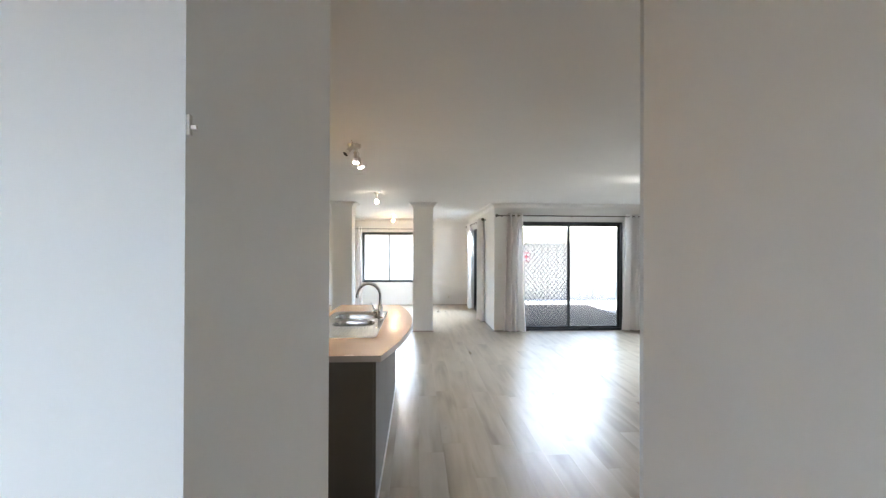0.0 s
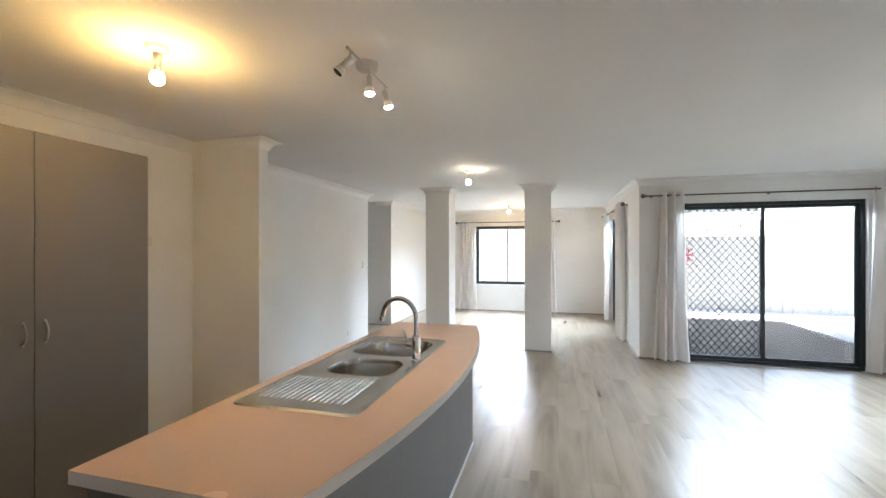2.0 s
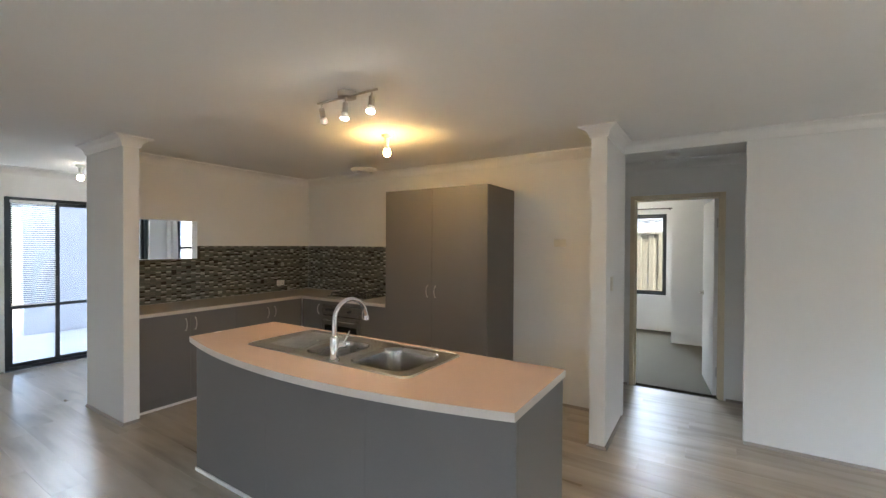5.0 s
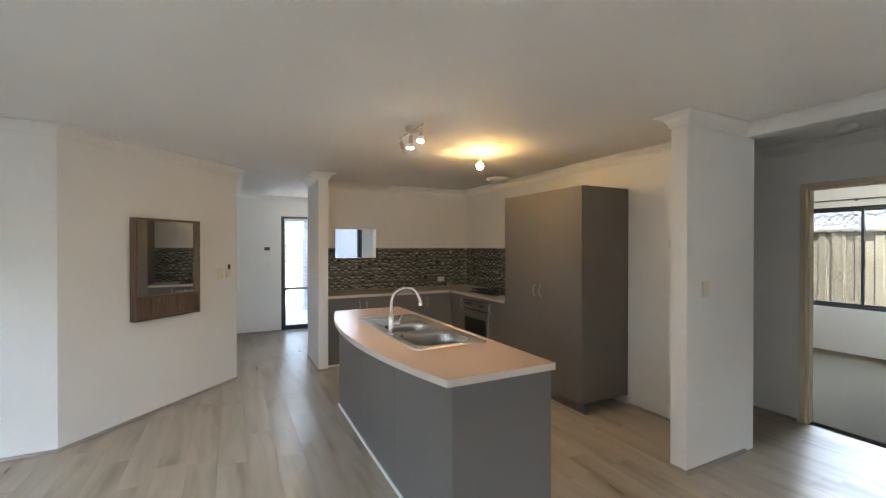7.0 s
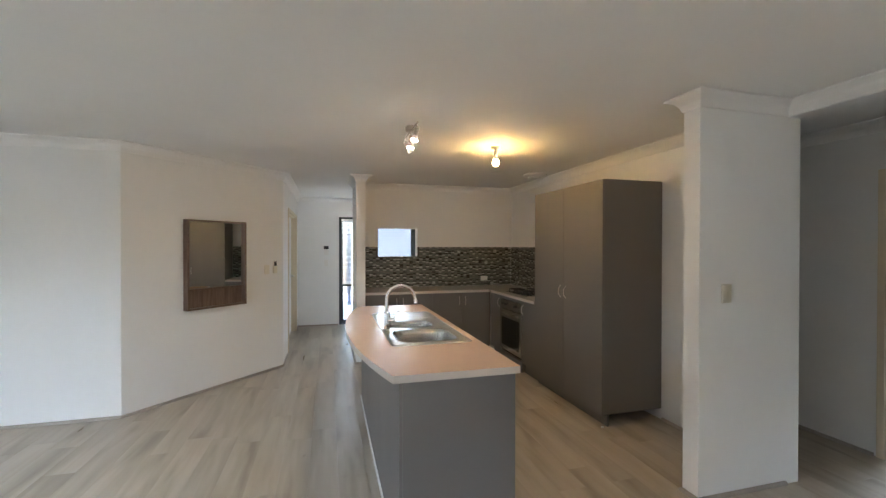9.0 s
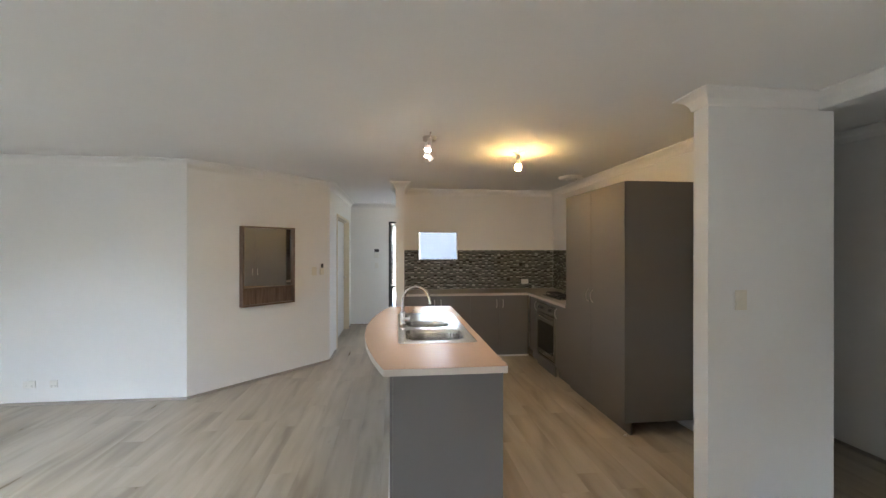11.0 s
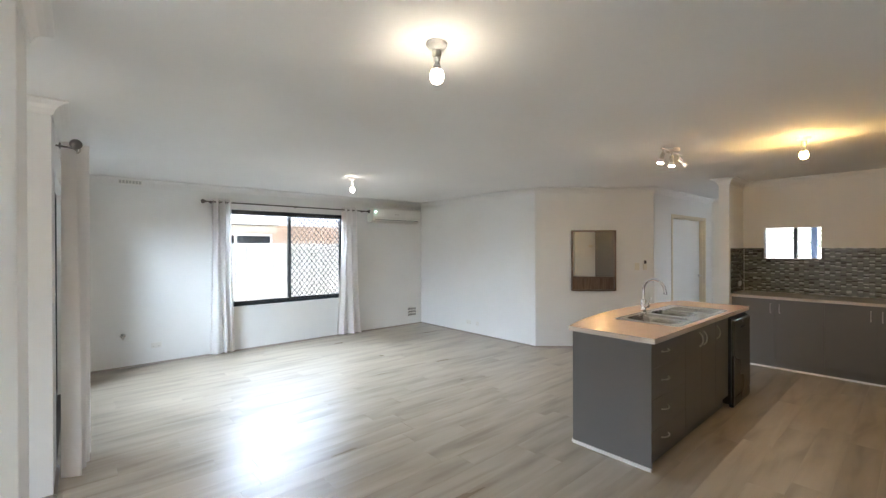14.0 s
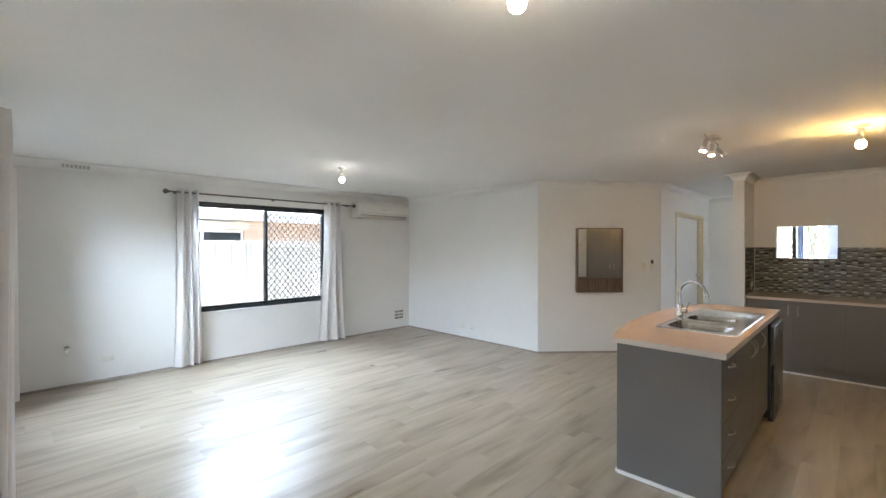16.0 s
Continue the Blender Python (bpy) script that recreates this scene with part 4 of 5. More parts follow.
# raised rim round the plate
part("plate", bm, STEEL, sink)
def rim(outline, w, h, z):
    bm = bmesh.new()
    c = Vector((sum(p[0] for p in outline) / len(outline), sum(p[1] for p in outline) / len(outline)))
    loops = []
    for k, (o, dz) in enumerate(((0, 0), (0.3, 0.8), (0.6, 1.0), (1.0, 0.0))):
        loops.append([bm.verts.new((p[0] + (c.x - p[0]) / max(0.05, (Vector(p) - c).length) * w * o, p[1] + (c.y - p[1]) / max(0.05, (Vector(p) - c).length) * w * o, z + h * dz)) for p in outline])
    n = len(outline)
    for a, b in zip(loops, loops[1:]):
        for i in range(n):
            bm.faces.new((a[i], a[(i + 1) % n], b[(i + 1) % n], b[i]))
    return bm
part("rim", rim(PL, 0.022, 0.004, zt - 0.0004), STEEL, sink, "", True)
for H, depth, nm in ((B1, 0.13, "small_bowl"), (B2, 0.18, "large_bowl")):
    bm = bmesh.new()
    cx, cy = sum(p[0] for p in H) / len(H), sum(p[1] for p in H) / len(H)
    loops = []
    for s, z in ((1.03, zt + 0.0008), (1.0, zt + 0.0012), (0.985, zt - 0.006), (0.955, zt - 0.03), (0.93, zt - depth * 0.7), (0.88, zt - depth * 0.93), (0.78, zt - depth), (0.10, zt - depth - 0.004)):
        loops.append([bm.verts.new((cx + (x - cx) * s, cy + (y - cy) * s, z)) for x, y in H])
    n = len(H)
    for a, b in zip(loops, loops[1:]):
        for i in range(n):
            bm.faces.new((a[i], a[(i + 1) % n], b[(i + 1) % n], b[i]))
    bm.faces.new(loops[-1])
    bw = part(nm, bm, STEELSHADED, sink, "", True)
    bm = bmesh.new()
    lathe(bm, [(0.042, zt - depth - 0.002), (0.040, zt - depth + 0.001), (0.030, zt - depth), (0.028, zt - depth - 0.004)], (cx, cy, 0), "z", 24)
    part("waste", bm, CHROME, bw, "round chrome waste", True)
for k in range(16):
    x = -0.452 + 0.0245 * k
    y1 = 3.835 - 0.055 * math.cos((k - 1) / 14 * 2.2 - 0.4)
    bm = bmesh.new()
    tube(bm, [(x, 3.49, zt - 0.003), (x, 3.52, zt - 0.0005), (x, y1 - 0.02, zt + 0.0005), (x, y1, zt - 0.003)], [0.0015, 0.0042, 0.0042, 0.003], 8)
    part("drainer_rib", bm, STEEL, sink, "", True)

# mixer tap
tap = thing("mixer_tap", "chrome gooseneck mixer tap with a side lever", "tap")
TX, TY = -0.018, 4.170
bm = bmesh.new()
lathe(bm, [(0.029, zt), (0.028, zt + 0.006), (0.0235, zt + 0.010), (0.0235, zt + 0.125), (0.021, zt + 0.130), (0.014, zt + 0.134)], (TX, TY, 0), "z", 28)
part("tap_body", bm, CHROME, tap, "", True)
pts = [(TX, TY, zt + 0.12), (TX, TY, zt + 0.17), (TX, TY, zt + 0.218)]
CT, ST = math.cos(radians(10)), math.sin(radians(10))
R = 0.104
for i in range(1, 15):
    a = math.pi * i / 14 * 0.92
    pts.append((TX - CT * R * (1 - math.cos(a)), TY + ST * R * (1 - math.cos(a)), zt + 0.218 + R * math.sin(a)))
last = pts[-1]
pts.append((last[0] - 0.008 * CT, last[1] + 0.008 * ST, last[2] - 0.03))
part("spout", tube(bmesh.new(), pts, 0.0125, 16), CHROME, tap, "chrome swan-neck spout", True)
bm = bmesh.new()
lathe(bm, [(0.0135, 0), (0.0145, -0.004), (0.0145, -0.024), (0.011, -0.026)], (pts[-1][0], pts[-1][1], pts[-1][2] + 0.004), "z", 18)
part("aerator", bm, CHROME, tap, "", True)
HX, HY = -0.93, 0.37        # way the lever cartridge points
at = lambda d, z: (TX + HX * d, TY + HY * d, zt + z)
part("cartridge", tube(bmesh.new(), [at(0.016, 0.072), at(0.058, 0.072), at(0.062, 0.072)], [0.0185, 0.0185, 0.015], 20), CHROME, tap, "", True)
part("lever", tube(bmesh.new(), [at(0.050, 0.082), at(0.072, 0.118), at(0.088, 0.150)], [0.006, 0.0052, 0.004], 10), CHROME, tap, "thin chrome lever", True)

# dishwasher under the island
dw = thing("dishwasher", "black freestanding dishwasher with a steel handle under the island", "dishwasher")
part("body", boxed(-0.555, -0.02, 2.96, 3.515, 0.03, 0.855, bevel=0.004), BLACKPLASTIC, dw)
part("door", boxed(-0.585, -0.556, 2.965, 3.504, 0.108, 0.728, bevel=0.006), DARKSTEEL, dw, "dark brushed steel door")
part("control_strip", boxed(-0.585, -0.556, 2.965, 3.504, 0.730, 0.835, bevel=0.006), DARKSTEEL, dw, "dark steel control strip")
part("handle_recess", boxed(-0.5865, -0.584, 3.17, 3.30, 0.745, 0.765, bevel=0.001), BLACKPLASTIC, dw)
part("badge", boxed(-0.5862, -0.584, 3.215, 3.255, 0.80, 0.808), STEEL, dw)
part("edge_strip", boxed(-0.586, -0.579, 3.5045, 3.514, 0.02, 0.835), STEEL, dw, "bright steel edge")
part("kick", boxed(-0.582, -0.556, 2.965, 3.504, 0.02, 0.102, bevel=0.003), DARKSTEEL, dw)
for y in (3.0, 3.46):
    part("foot", boxed(-0.57, -0.535, y, y + 0.03, 0.0, 0.03), BLACKPLASTIC, dw)

# ---------------------------------------------------------------- lamps
def bare_lamp(x, y, glowmat, label, drop=0.0):
    root = thing("ceiling_lamp", label, "ceiling lamp", "bare bulb ceiling lamps")
    bm = bmesh.new()
    lathe(bm, [(0.048, C), (0.048, C - 0.006), (0.040, C - 0.018), (0.022, C - 0.024), (0.018, C - 0.03)], (x, y, 0), "z", 24)
    part("ceiling_rose", bm, PLASTIC, root, "white ceiling rose", True)
    bm = bmesh.new()
    lathe(bm, [(0.018, C - 0.03), (0.020, C - 0.034), (0.020, C - 0.062), (0.0165, C - 0.066), (0.0165, C - 0.085)], (x, y, 0), "z", 20)
    part("lamp_holder", bm, PLASTIC, root, "white batten holder", True)
    bm = bmesh.new()
    lathe(bm, [(0.0125, C - 0.085), (0.0145, C - 0.092), (0.019, C - 0.108), (0.0245, C - 0.120)], (x, y, 0), "z", 20)
    part("bulb_neck", bm, PLASTIC, root, "white bulb neck", True)
    bm = bmesh.new()
    lathe(bm, [(0.0243, C - 0.1203), (0.0295, C - 0.134), (0.030, C - 0.148), (0.027, C - 0.164), (0.016, C - 0.175), (0.003, C - 0.178)], (x, y, 0), "z", 20)
    part("bulb", bm, glowmat, root, "lit bulb", True)

bare_lamp(-1.104, 3.617, BULB_WARM, "bare warm bulb in a white batten holder, lit, in the kitchen")
bare_lamp(-0.324, 6.995, BULB_NEUTRAL, "bare bulb in a white batten holder, lit, in the living area")
bare_lamp(3.168, 5.487, BULB_COOL, "bare bulb in a white batten holder, lit, in the family room")
bare_lamp(-0.30, 11.1, BULB_WARM, "bare warm bulb in a white batten holder, lit")
bare_lamp(-0.28, -0.33, BULB_NEUTRAL, "bare bulb in a white batten holder, lit, in the entry")
bare_lamp(-5.6, 4.5, BULB_BED, "bare bulb in a white batten holder, lit, in the bedroom")

spot = thing("spotlight_bar", "satin nickel ceiling bar with three adjustable spotlights, two facing down", "spotlight")
SX, SY = -0.235, 4.04
bm = bmesh.new()
lathe(bm, [(0.058, C), (0.058, C - 0.004), (0.054, C - 0.030), (0.046, C - 0.034)], (SX, SY, 0), "z", 28)
part("canopy", bm, NICKEL, spot, "round nickel canopy", True)
ang = radians(4)
def bar_pt(s):
    return (SX + 0.012 - math.sin(ang) * s * 0.15, SY + s, C - 0.030)
part("bar", tube(bmesh.new(), [bar_pt(-0.24), bar_pt(0.245)], 0.0065, 10), NICKEL, spot, "", True)
part("stem", boxed(SX - 0.006, SX + 0.022, SY - 0.012, SY + 0.012, C - 0.040, C - 0.02), NICKEL, spot)
for s, (dx, dy, dz) in ((-0.205, (-0.55, -0.35, -0.75)), (0.0, (0.05, -0.05, -1.0)), (0.205, (0.22, 0.10, -0.95))):
    p = Vector(bar_pt(s))
    d = Vector((dx, dy, dz)).normalized()
    j = p + Vector((0, 0, -0.04))
    bm = tube(bmesh.new(), [p, j], 0.005, 8)
    hd = part("arm", bm, NICKEL, spot, "", True)
    bm = bmesh.new()
    tube(bm, [j - d * 0.008, j - d * 0.004, j + d * 0.05, j + d * 0.055], [0.012, 0.017, 0.017, 0.021], 18)
    head = part("spot_head", bm, NICKEL, spot, "nickel spotlight head", True)
    bm = bmesh.new()
    tube(bm, [j + d * 0.050, j + d * 0.060, j + d * 0.085, j + d * 0.088], [0.014, 0.020, 0.026, 0.024], 18)
    part("reflector_lamp", bm, PLASTIC, head, "white reflector lamp", True)
    bm = bmesh.new()
    tube(bm, [j + d * 0.0885, j + d * 0.092], [0.0235, 0.020], 18)
    part("lens", bm, SPOT_GLOW if s >= 0 else TINT, head, "", True)

# ---------------------------------------------------------------- wall things
def on_wall(x, y, z, rz):
    """Pose of a plate on a wall: local x along the wall, local -y out of it."""
    return pose(x, y, z, 0, 0, rz)


def plate_thing(name, label, category, w, h, m, rockers=1, material=None, group=""):
    root = thing(name, label, category, group)
    part("cover_plate", boxed(-w / 2, w / 2, -0.009, 0, -h / 2, h / 2, bevel=0.003), material or PLASTIC, root)
    if category == "light switch":
        for i in range(rockers):
            zz = (i - (rockers - 1) / 2) * 0.03
            part("rocker", boxed(-0.008, 0.008, -0.0125, -0.009, zz - 0.011, zz + 0.011, bevel=0.001), material or PLASTIC, root)
    else:
        for sx in (-1, 1):
            bm = boxed(sx * w / 4 - 0.006, sx * w / 4 + 0.006, -0.0115, -0.009, h / 4 - 0.006, h / 4 + 0.008, bevel=0.001)
            part("socket_switch", bm, material or PLASTIC, root)
            # pin slots are thin dark marks on the plate, coloured like shaded holes
            bm = bmesh.new()
            for px, pz in ((-0.007, 0.0), (0.007, 0.0), (0.0, -0.012)):
                box(bm, sx * w / 4 + px - 0.001, sx * w / 4 + px + 0.001, -0.0097, -0.0091, -h / 6 + pz - 0.004, -h / 6 + pz + 0.004)
            part("pin_slot_shade", bm, GAPSHADE, root)
    root.matrix_world = m
    return root

plate_thing("switch_plate", "cream double switch plate beside the pantry", "light switch", 0.115, 0.07, on_wall(XW, 4.655, 1.572, 90), 1, CREAMPLASTIC)
plate_thing("light_switch", "cream light switch on the nib wall", "light switch", 0.073, 0.115, on_wall(-1.955, 5.22, 1.246, 180), 1, CREAMPLASTIC)
plate_thing("light_switch", "white light switch near the passage", "light switch", 0.070, 0.112, on_wall(XW, 8.52, 1.246, 90), 1)
plate_thing("power_point", "white double power point low on the living wall", "power point", 0.115, 0.072, on_wall(XW, 8.03, 0.19, 90))
plate_thing("power_point", "white double power point low on the family wall", "power point", 0.115, 0.072, on_wall(3.63, YS, 0.20, 180))
plate_thing("power_point", "white data outlet low on the family wall", "power point", 0.072, 0.072, on_wall(3.41, YS, 0.197, 180))
plate_thing("power_point", "white power point on the mosaic splashback", "power point", 0.115, 0.072, on_wall(-1.983, YK + 0.0085, 1.03, 180))
plate_thing("power_point", "white power point on the nib splashback", "power point", 0.115, 0.072, on_wall(-0.0835, 1.25, 1.03, -90))
plate_thing("power_point", "white double power point low on the window wall", "power point", 0.115, 0.072, on_wall(XE, 7.42, 0.25, -90))
plate_thing("power_point", "white power point low on the far wall", "power point", 0.115, 0.072, on_wall(-1.99, YN, 0.23, 0))
plate_thing("power_point", "white power point low on the far wall", "power point", 0.115, 0.072, on_wall(1.23, YN, 0.24, 0))
plate_thing("light_switch", "white light switch in the entry hall", "light switch", 0.07, 0.112, on_wall(0.43, YB, 1.205, 180), 1)
plate_thing("light_switch", "white light switch beside the curtained sliding door", "light switch", 0.07, 0.112, on_wall(1.90, YF, 1.25, 0), 1)
ph = thing("wall_controller", "white air-conditioner controller with a black screen on the entry wall", "controller")
part("case", boxed(-0.045, 0.045, -0.018, 0, -0.06, 0.05, bevel=0.004), PLASTIC, ph)
part("screen", boxed(-0.045, 0.045, -0.024, 0, 0.055, 0.115, bevel=0.003), BLACKPLASTIC, ph, "black glossy screen")
ph.matrix_world = on_wall(0.43, YB, 1.42, 180)

# remote holder and switch on the diagonal wall
u = (Vector(DIAG_A) - Vector(DIAG_B)).normalized()
DIAG_RZ = math.degrees(math.atan2(u.y, u.x)) + 180
def on_diag(s, z):
    p = Vector(DIAG_B) + u * s
    return pose(p.x, p.y, z, 0, 0, DIAG_RZ)

plate_thing("light_switch", "cream light switch on the angled wall", "light switch", 0.070, 0.112, on_diag(0.25, 1.245), 1, CREAMPLASTIC)
rc = thing("remote_control", "white air-conditioner remote with a grey screen in its wall holder", "remote control")
part("holder", boxed(-0.028, 0.028, -0.024, 0, -0.07, 0.02, bevel=0.004), CREAMPLASTIC, rc)
part("remote", boxed(-0.023, 0.023, -0.020, -0.004, -0.06, 0.085, bevel=0.004), PLASTIC, rc)
part("screen", boxed(-0.018, 0.018, -0.0215, -0.0195, 0.022, 0.075), BLACKPLASTIC, rc, "dark display")
rc.matrix_world = on_diag(0.135, 1.265)

# framed mirror with a shelf
mr = thing("wall_mirror", "walnut box-framed wall mirror with a small shelf below the glass", "mirror")
MW, MZ0, MZ1, MD, MT = 0.66, 0.878, 1.80, 0.075, 0.018
part("side", boxed(0, MT, -MD, 0, MZ0, MZ1, bevel=0.001), VENEER, mr)
part("side", boxed(MW - MT, MW, -MD, 0, MZ0, MZ1, bevel=0.001), VENEER, mr)
part("top_board", boxed(MT, MW - MT, -MD, 0, MZ1 - MT, MZ1, bevel=0.001), VENEER, mr)
part("bottom_board", boxed(MT, MW - MT, -MD, 0, MZ0, MZ0 + MT, bevel=0.001), VENEER, mr)
part("shelf", boxed(MT, MW - MT, -MD + 0.005, 0, 1.075, 1.093, bevel=0.001), VENEER, mr)
part("back_board", boxed(MT, MW - MT, -0.012, 0, MZ0 + MT, MZ1 - MT), VENEER, mr)
glass = part("mirror_glass", boxed(-MW / 2 + MT + 0.001, MW / 2 - MT - 0.001, -0.003, 0.003, 1.094, MZ1 - MT - 0.001), MIRROR, mr, "clear silvered mirror glass")
glass.matrix_local = pose(MW / 2, -0.026, 0, 0, 0, -1.6)
mr.matrix_world = on_diag(1.258, 0) @ pose(0, 0, 0, 0, 0, -1.4)

# air conditioner
ac = thing("air_conditioner", "white split-system air conditioner high on the wall", "air conditioner")
bm = bmesh.new()
prof = [(0, 2.02), (-0.13, 2.015), (-0.185, 2.05), (-0.215, 2.12), (-0.215, 2.26), (-0.19, 2.295), (0, 2.30)]
lo = [bm.verts.new((0, y, z)) for y, z in prof]
hi = [bm.verts.new((1.08, y, z)) for y, z in prof]
bm.faces.new(lo)
bm.faces.new(hi[::-1])
for i in range(len(prof)):
    j = (i + 1) % len(prof)
    bm.faces.new((lo[i], lo[j], hi[j], hi[i]))
bmesh.ops.bevel(bm, geom=[e for e in bm.edges], offset=0.008, segments=3, profile=0.5, affect="EDGES")
part("body", bm, PLASTIC, ac, "", True)
fl = bmesh.new()
box(fl, 0.05, 1.03, -0.186, -0.13, 2.017, 2.030, bevel=0.004)
flap = part("louvre_flap", fl, PLASTIC, ac, "white outlet flap")
flap.matrix_local = pose(0, -0.02, -0.02, 0, 0, 0)
# solid dark strip on the casing, its colour giving the outlet's shade
part("outlet_shade_strip", boxed(0.05, 1.03, -0.212, -0.198, 2.062, 2.068), GAPSHADE, ac, "dark strip for the shaded air outlet")
part("indicator", boxed(0.06, 0.066, -0.2165, -0.2145, 2.205, 2.211), LED, ac, "small lit indicator")
part("logo_bar", boxed(0.48, 0.58, -0.2165, -0.2148, 2.165, 2.175), NICKEL, ac)
ac.matrix_world = pose(XE, 4.165, 0, 0, 0, -90)

# wall vents
def vent(name, label, w, h, cols, rows, m, material, slot):
    root = thing(name, label, "vent")
    part("frame", boxed(-w / 2, w / 2, -0.006, 0, -h / 2, h / 2, bevel=0.001), material, root)
    # no openings are cut: raised blocks carry the slots' shade as colour
    for i in range(cols):
        for j in range(rows):
            cx, cz = -w / 2 + w * (i + 0.5) / cols, -h / 2 + h * (j + 0.5) / rows
            part("slot", boxed(cx - w / cols * 0.32, cx + w / cols * 0.32, -0.0075, -0.0055, cz - h / rows * 0.34, cz + h / rows * 0.34), slot, root)
    root.matrix_world = m
    return root

vent("wall_vent", "low white wall vent with small dark slots", 0.20, 0.17, 7, 3, on_wall(XE, 3.14, 0.26, -90), PLASTIC, VENTGREY)
vent("air_brick", "white plaster wall vent under the cornice", 0.24, 0.05, 7, 1, on_wall(XE - 0.082, 7.70, 2.40, -90), PLASTIC, SLOTGREY)
co = thing("gas_outlet", "small round chrome gas outlet low on the wall", "gas outlet")
bm = bmesh.new()
lathe(bm, [(0.030, 0), (0.030, -0.008), (0.020, -0.012), (0.018, -0.03), (0.010, -0.035)], (0, 0, 0), "y", 20)
part("socket", bm, CHROME, co, "", True)
part("cap", boxed(-0.008, 0.008, -0.045, -0.02, -0.045, -0.005, bevel=0.002), CHROME, co)
co.matrix_world = on_wall(XE, 7.78, 0.42, -90)
co2 = thing("cable_outlet", "small white cable outlet beside the wall vent", "power point")
part("cover_plate", boxed(-0.02, 0.02, -0.008, 0, -0.03, 0.03, bevel=0.002), PLASTIC, co2)
co2.matrix_world = on_wall(XE, 3.00, 0.25, -90)

# ceiling things
def round_ceiling(name, label, category, x, y, prof, material):
    root = thing(name, label, category)
    bm = bmesh.new()
    lathe(bm, [(r, C - z) for r, z in prof], (x, y, 0), "z", 32)
    part("body", bm, material, root, "", True)
    return root

ev = round_ceiling("exhaust_vent", "round white ceiling exhaust vent over the kitchen", "vent", -2.17, 2.36, [(0.155, 0), (0.155, 0.014), (0.135, 0.036), (0.100, 0.040), (0.098, 0.018), (0.07, 0.018), (0.068, 0.046), (0.02, 0.050)], PLASTIC)
round_ceiling("smoke_alarm", "round white smoke alarm on the hall ceiling", "smoke alarm", -3.12, 5.57, [(0.062, 0), (0.062, 0.012), (0.055, 0.030), (0.03, 0.036), (0.01, 0.036)], PLASTIC)
sn = thing("motion_sensor", "small white alarm sensor high in the far-room corner", "sensor")
part("case", boxed(-0.03, 0.03, -0.045, 0, -0.055, 0.055, bevel=0.01), PLASTIC, sn)
sn.matrix_world = on_wall(XW, 12.05, 2.20, 90)

# ---------------------------------------------------------------- doors
def door_frame(name, label, w, h, m, depth=0.13, jamb=0.045, face=0.055):
    """Cream steel frame round an opening w x h; local x along the wall, wall from y = 0 back to y = depth."""
    bm = bmesh.new()
    for a in ((-face + 0.01, 0.0, -0.012, depth, 0, h + face - 0.01), (w, w + face - 0.01, -0.012, depth, 0, h + face - 0.01), (0, w, -0.012, depth, h, h + face - 0.01)):
        box(bm, *a, bevel=0.003)
    for a in ((0.0, 0.012, 0.03, 0.09, 0, h - 0.012), (w - 0.012, w, 0.03, 0.09, 0, h - 0.012), (0.0, w, 0.03, 0.09, h - 0.012, h)):
        box(bm, *a)
    ob = fixed(name, bm, CREAMFRAME, label)
    ob.matrix_world = m
    return ob

def lever_set(parent, x, z, s=1):
    for side in (-1, 1):
        yy = -0.0 if side < 0 else 0.036
        bm = bmesh.new()
        lathe(bm, [(0.027, yy), (0.026, yy + side * 0.008), (0.011, yy + side * 0.010), (0.010, yy + side * 0.045)], (x, 0, z), "y", 20)
        tube(bm, [(x, yy + side * 0.042, z), (x - s * 0.03, yy + side * 0.046, z), (x - s * 0.11, yy + side * 0.044, z)], [0.010, 0.009, 0.007], 10)
        part("door_handle", bm, NICKEL, parent, "satin lever handle", True)

def door_leaf(name, label, w, h, m, flip=False):
    root = thing(name, label, "door")
    tagged(root, kind="structure")
    part("leaf", boxed(0.003, w - 0.003, 0, 0.036, 0.008, h - 0.003, bevel=0.0015), DOORWHITE, root)
    lever_set(root, w - 0.065, 1.0)
    for z in (0.25, h - 0.25):
        bm = bmesh.new()
        lathe(bm, [(0.007, z - 0.05), (0.007, z + 0.05)], (0.0, 0.006, 0), "z", 10)
        part("hinge", bm, NICKEL, root, "", True)
    root.matrix_world = m
    return root

# bedroom door opens into the bedroom, hinged on its north jamb
door_frame("trim_bedroom_frame", "cream painted steel door frame of the bedroom", 0.785, 2.05, pose(XD, 5.182, 0, 0, 0, 90))
door_leaf("door_4", "white flush door standing open into the bedroom", 0.78, 2.04, pose(XD - 0.10, 5.955, 0, 0, 0, 187.5))
# entry-hall doorway
door_frame("trim_entry_frame", "cream painted steel door frame of the side room", 1.55, 2.04, pose(XH, 0.815, 0, 0, 0, -90))
door_leaf("door_5", "wide white flush door of the side room, closed", 1.54, 2.03, pose(XH + 0.085, 0.805, 0, 0, 0, -90))

# front-room curtain beside the small window
fr_rod = pose(-1.42, YB + 0.085, 2.2, 0, 0, 180)
curtain(fr_rod, 0.16, 0.02, 2.18, 2, 9, "cream curtain beside the front-room window", 0.18)
curtain_rod(fr_rod, 1.5)

# venetian blind on the fixed panel of the entry door
bl = thing("venetian_blind", "white venetian blind let down over the entry sliding door panel", "blind")
part("headrail", boxed(-0.27, 0.145, YB + 0.004, YB + 0.035, 2.03, 2.06, bevel=0.002), BLIND, bl)
slat = mesh_of("slat", boxed(-0.265, 0.14, -0.011, 0.011, -0.0005, 0.0005), BLIND)
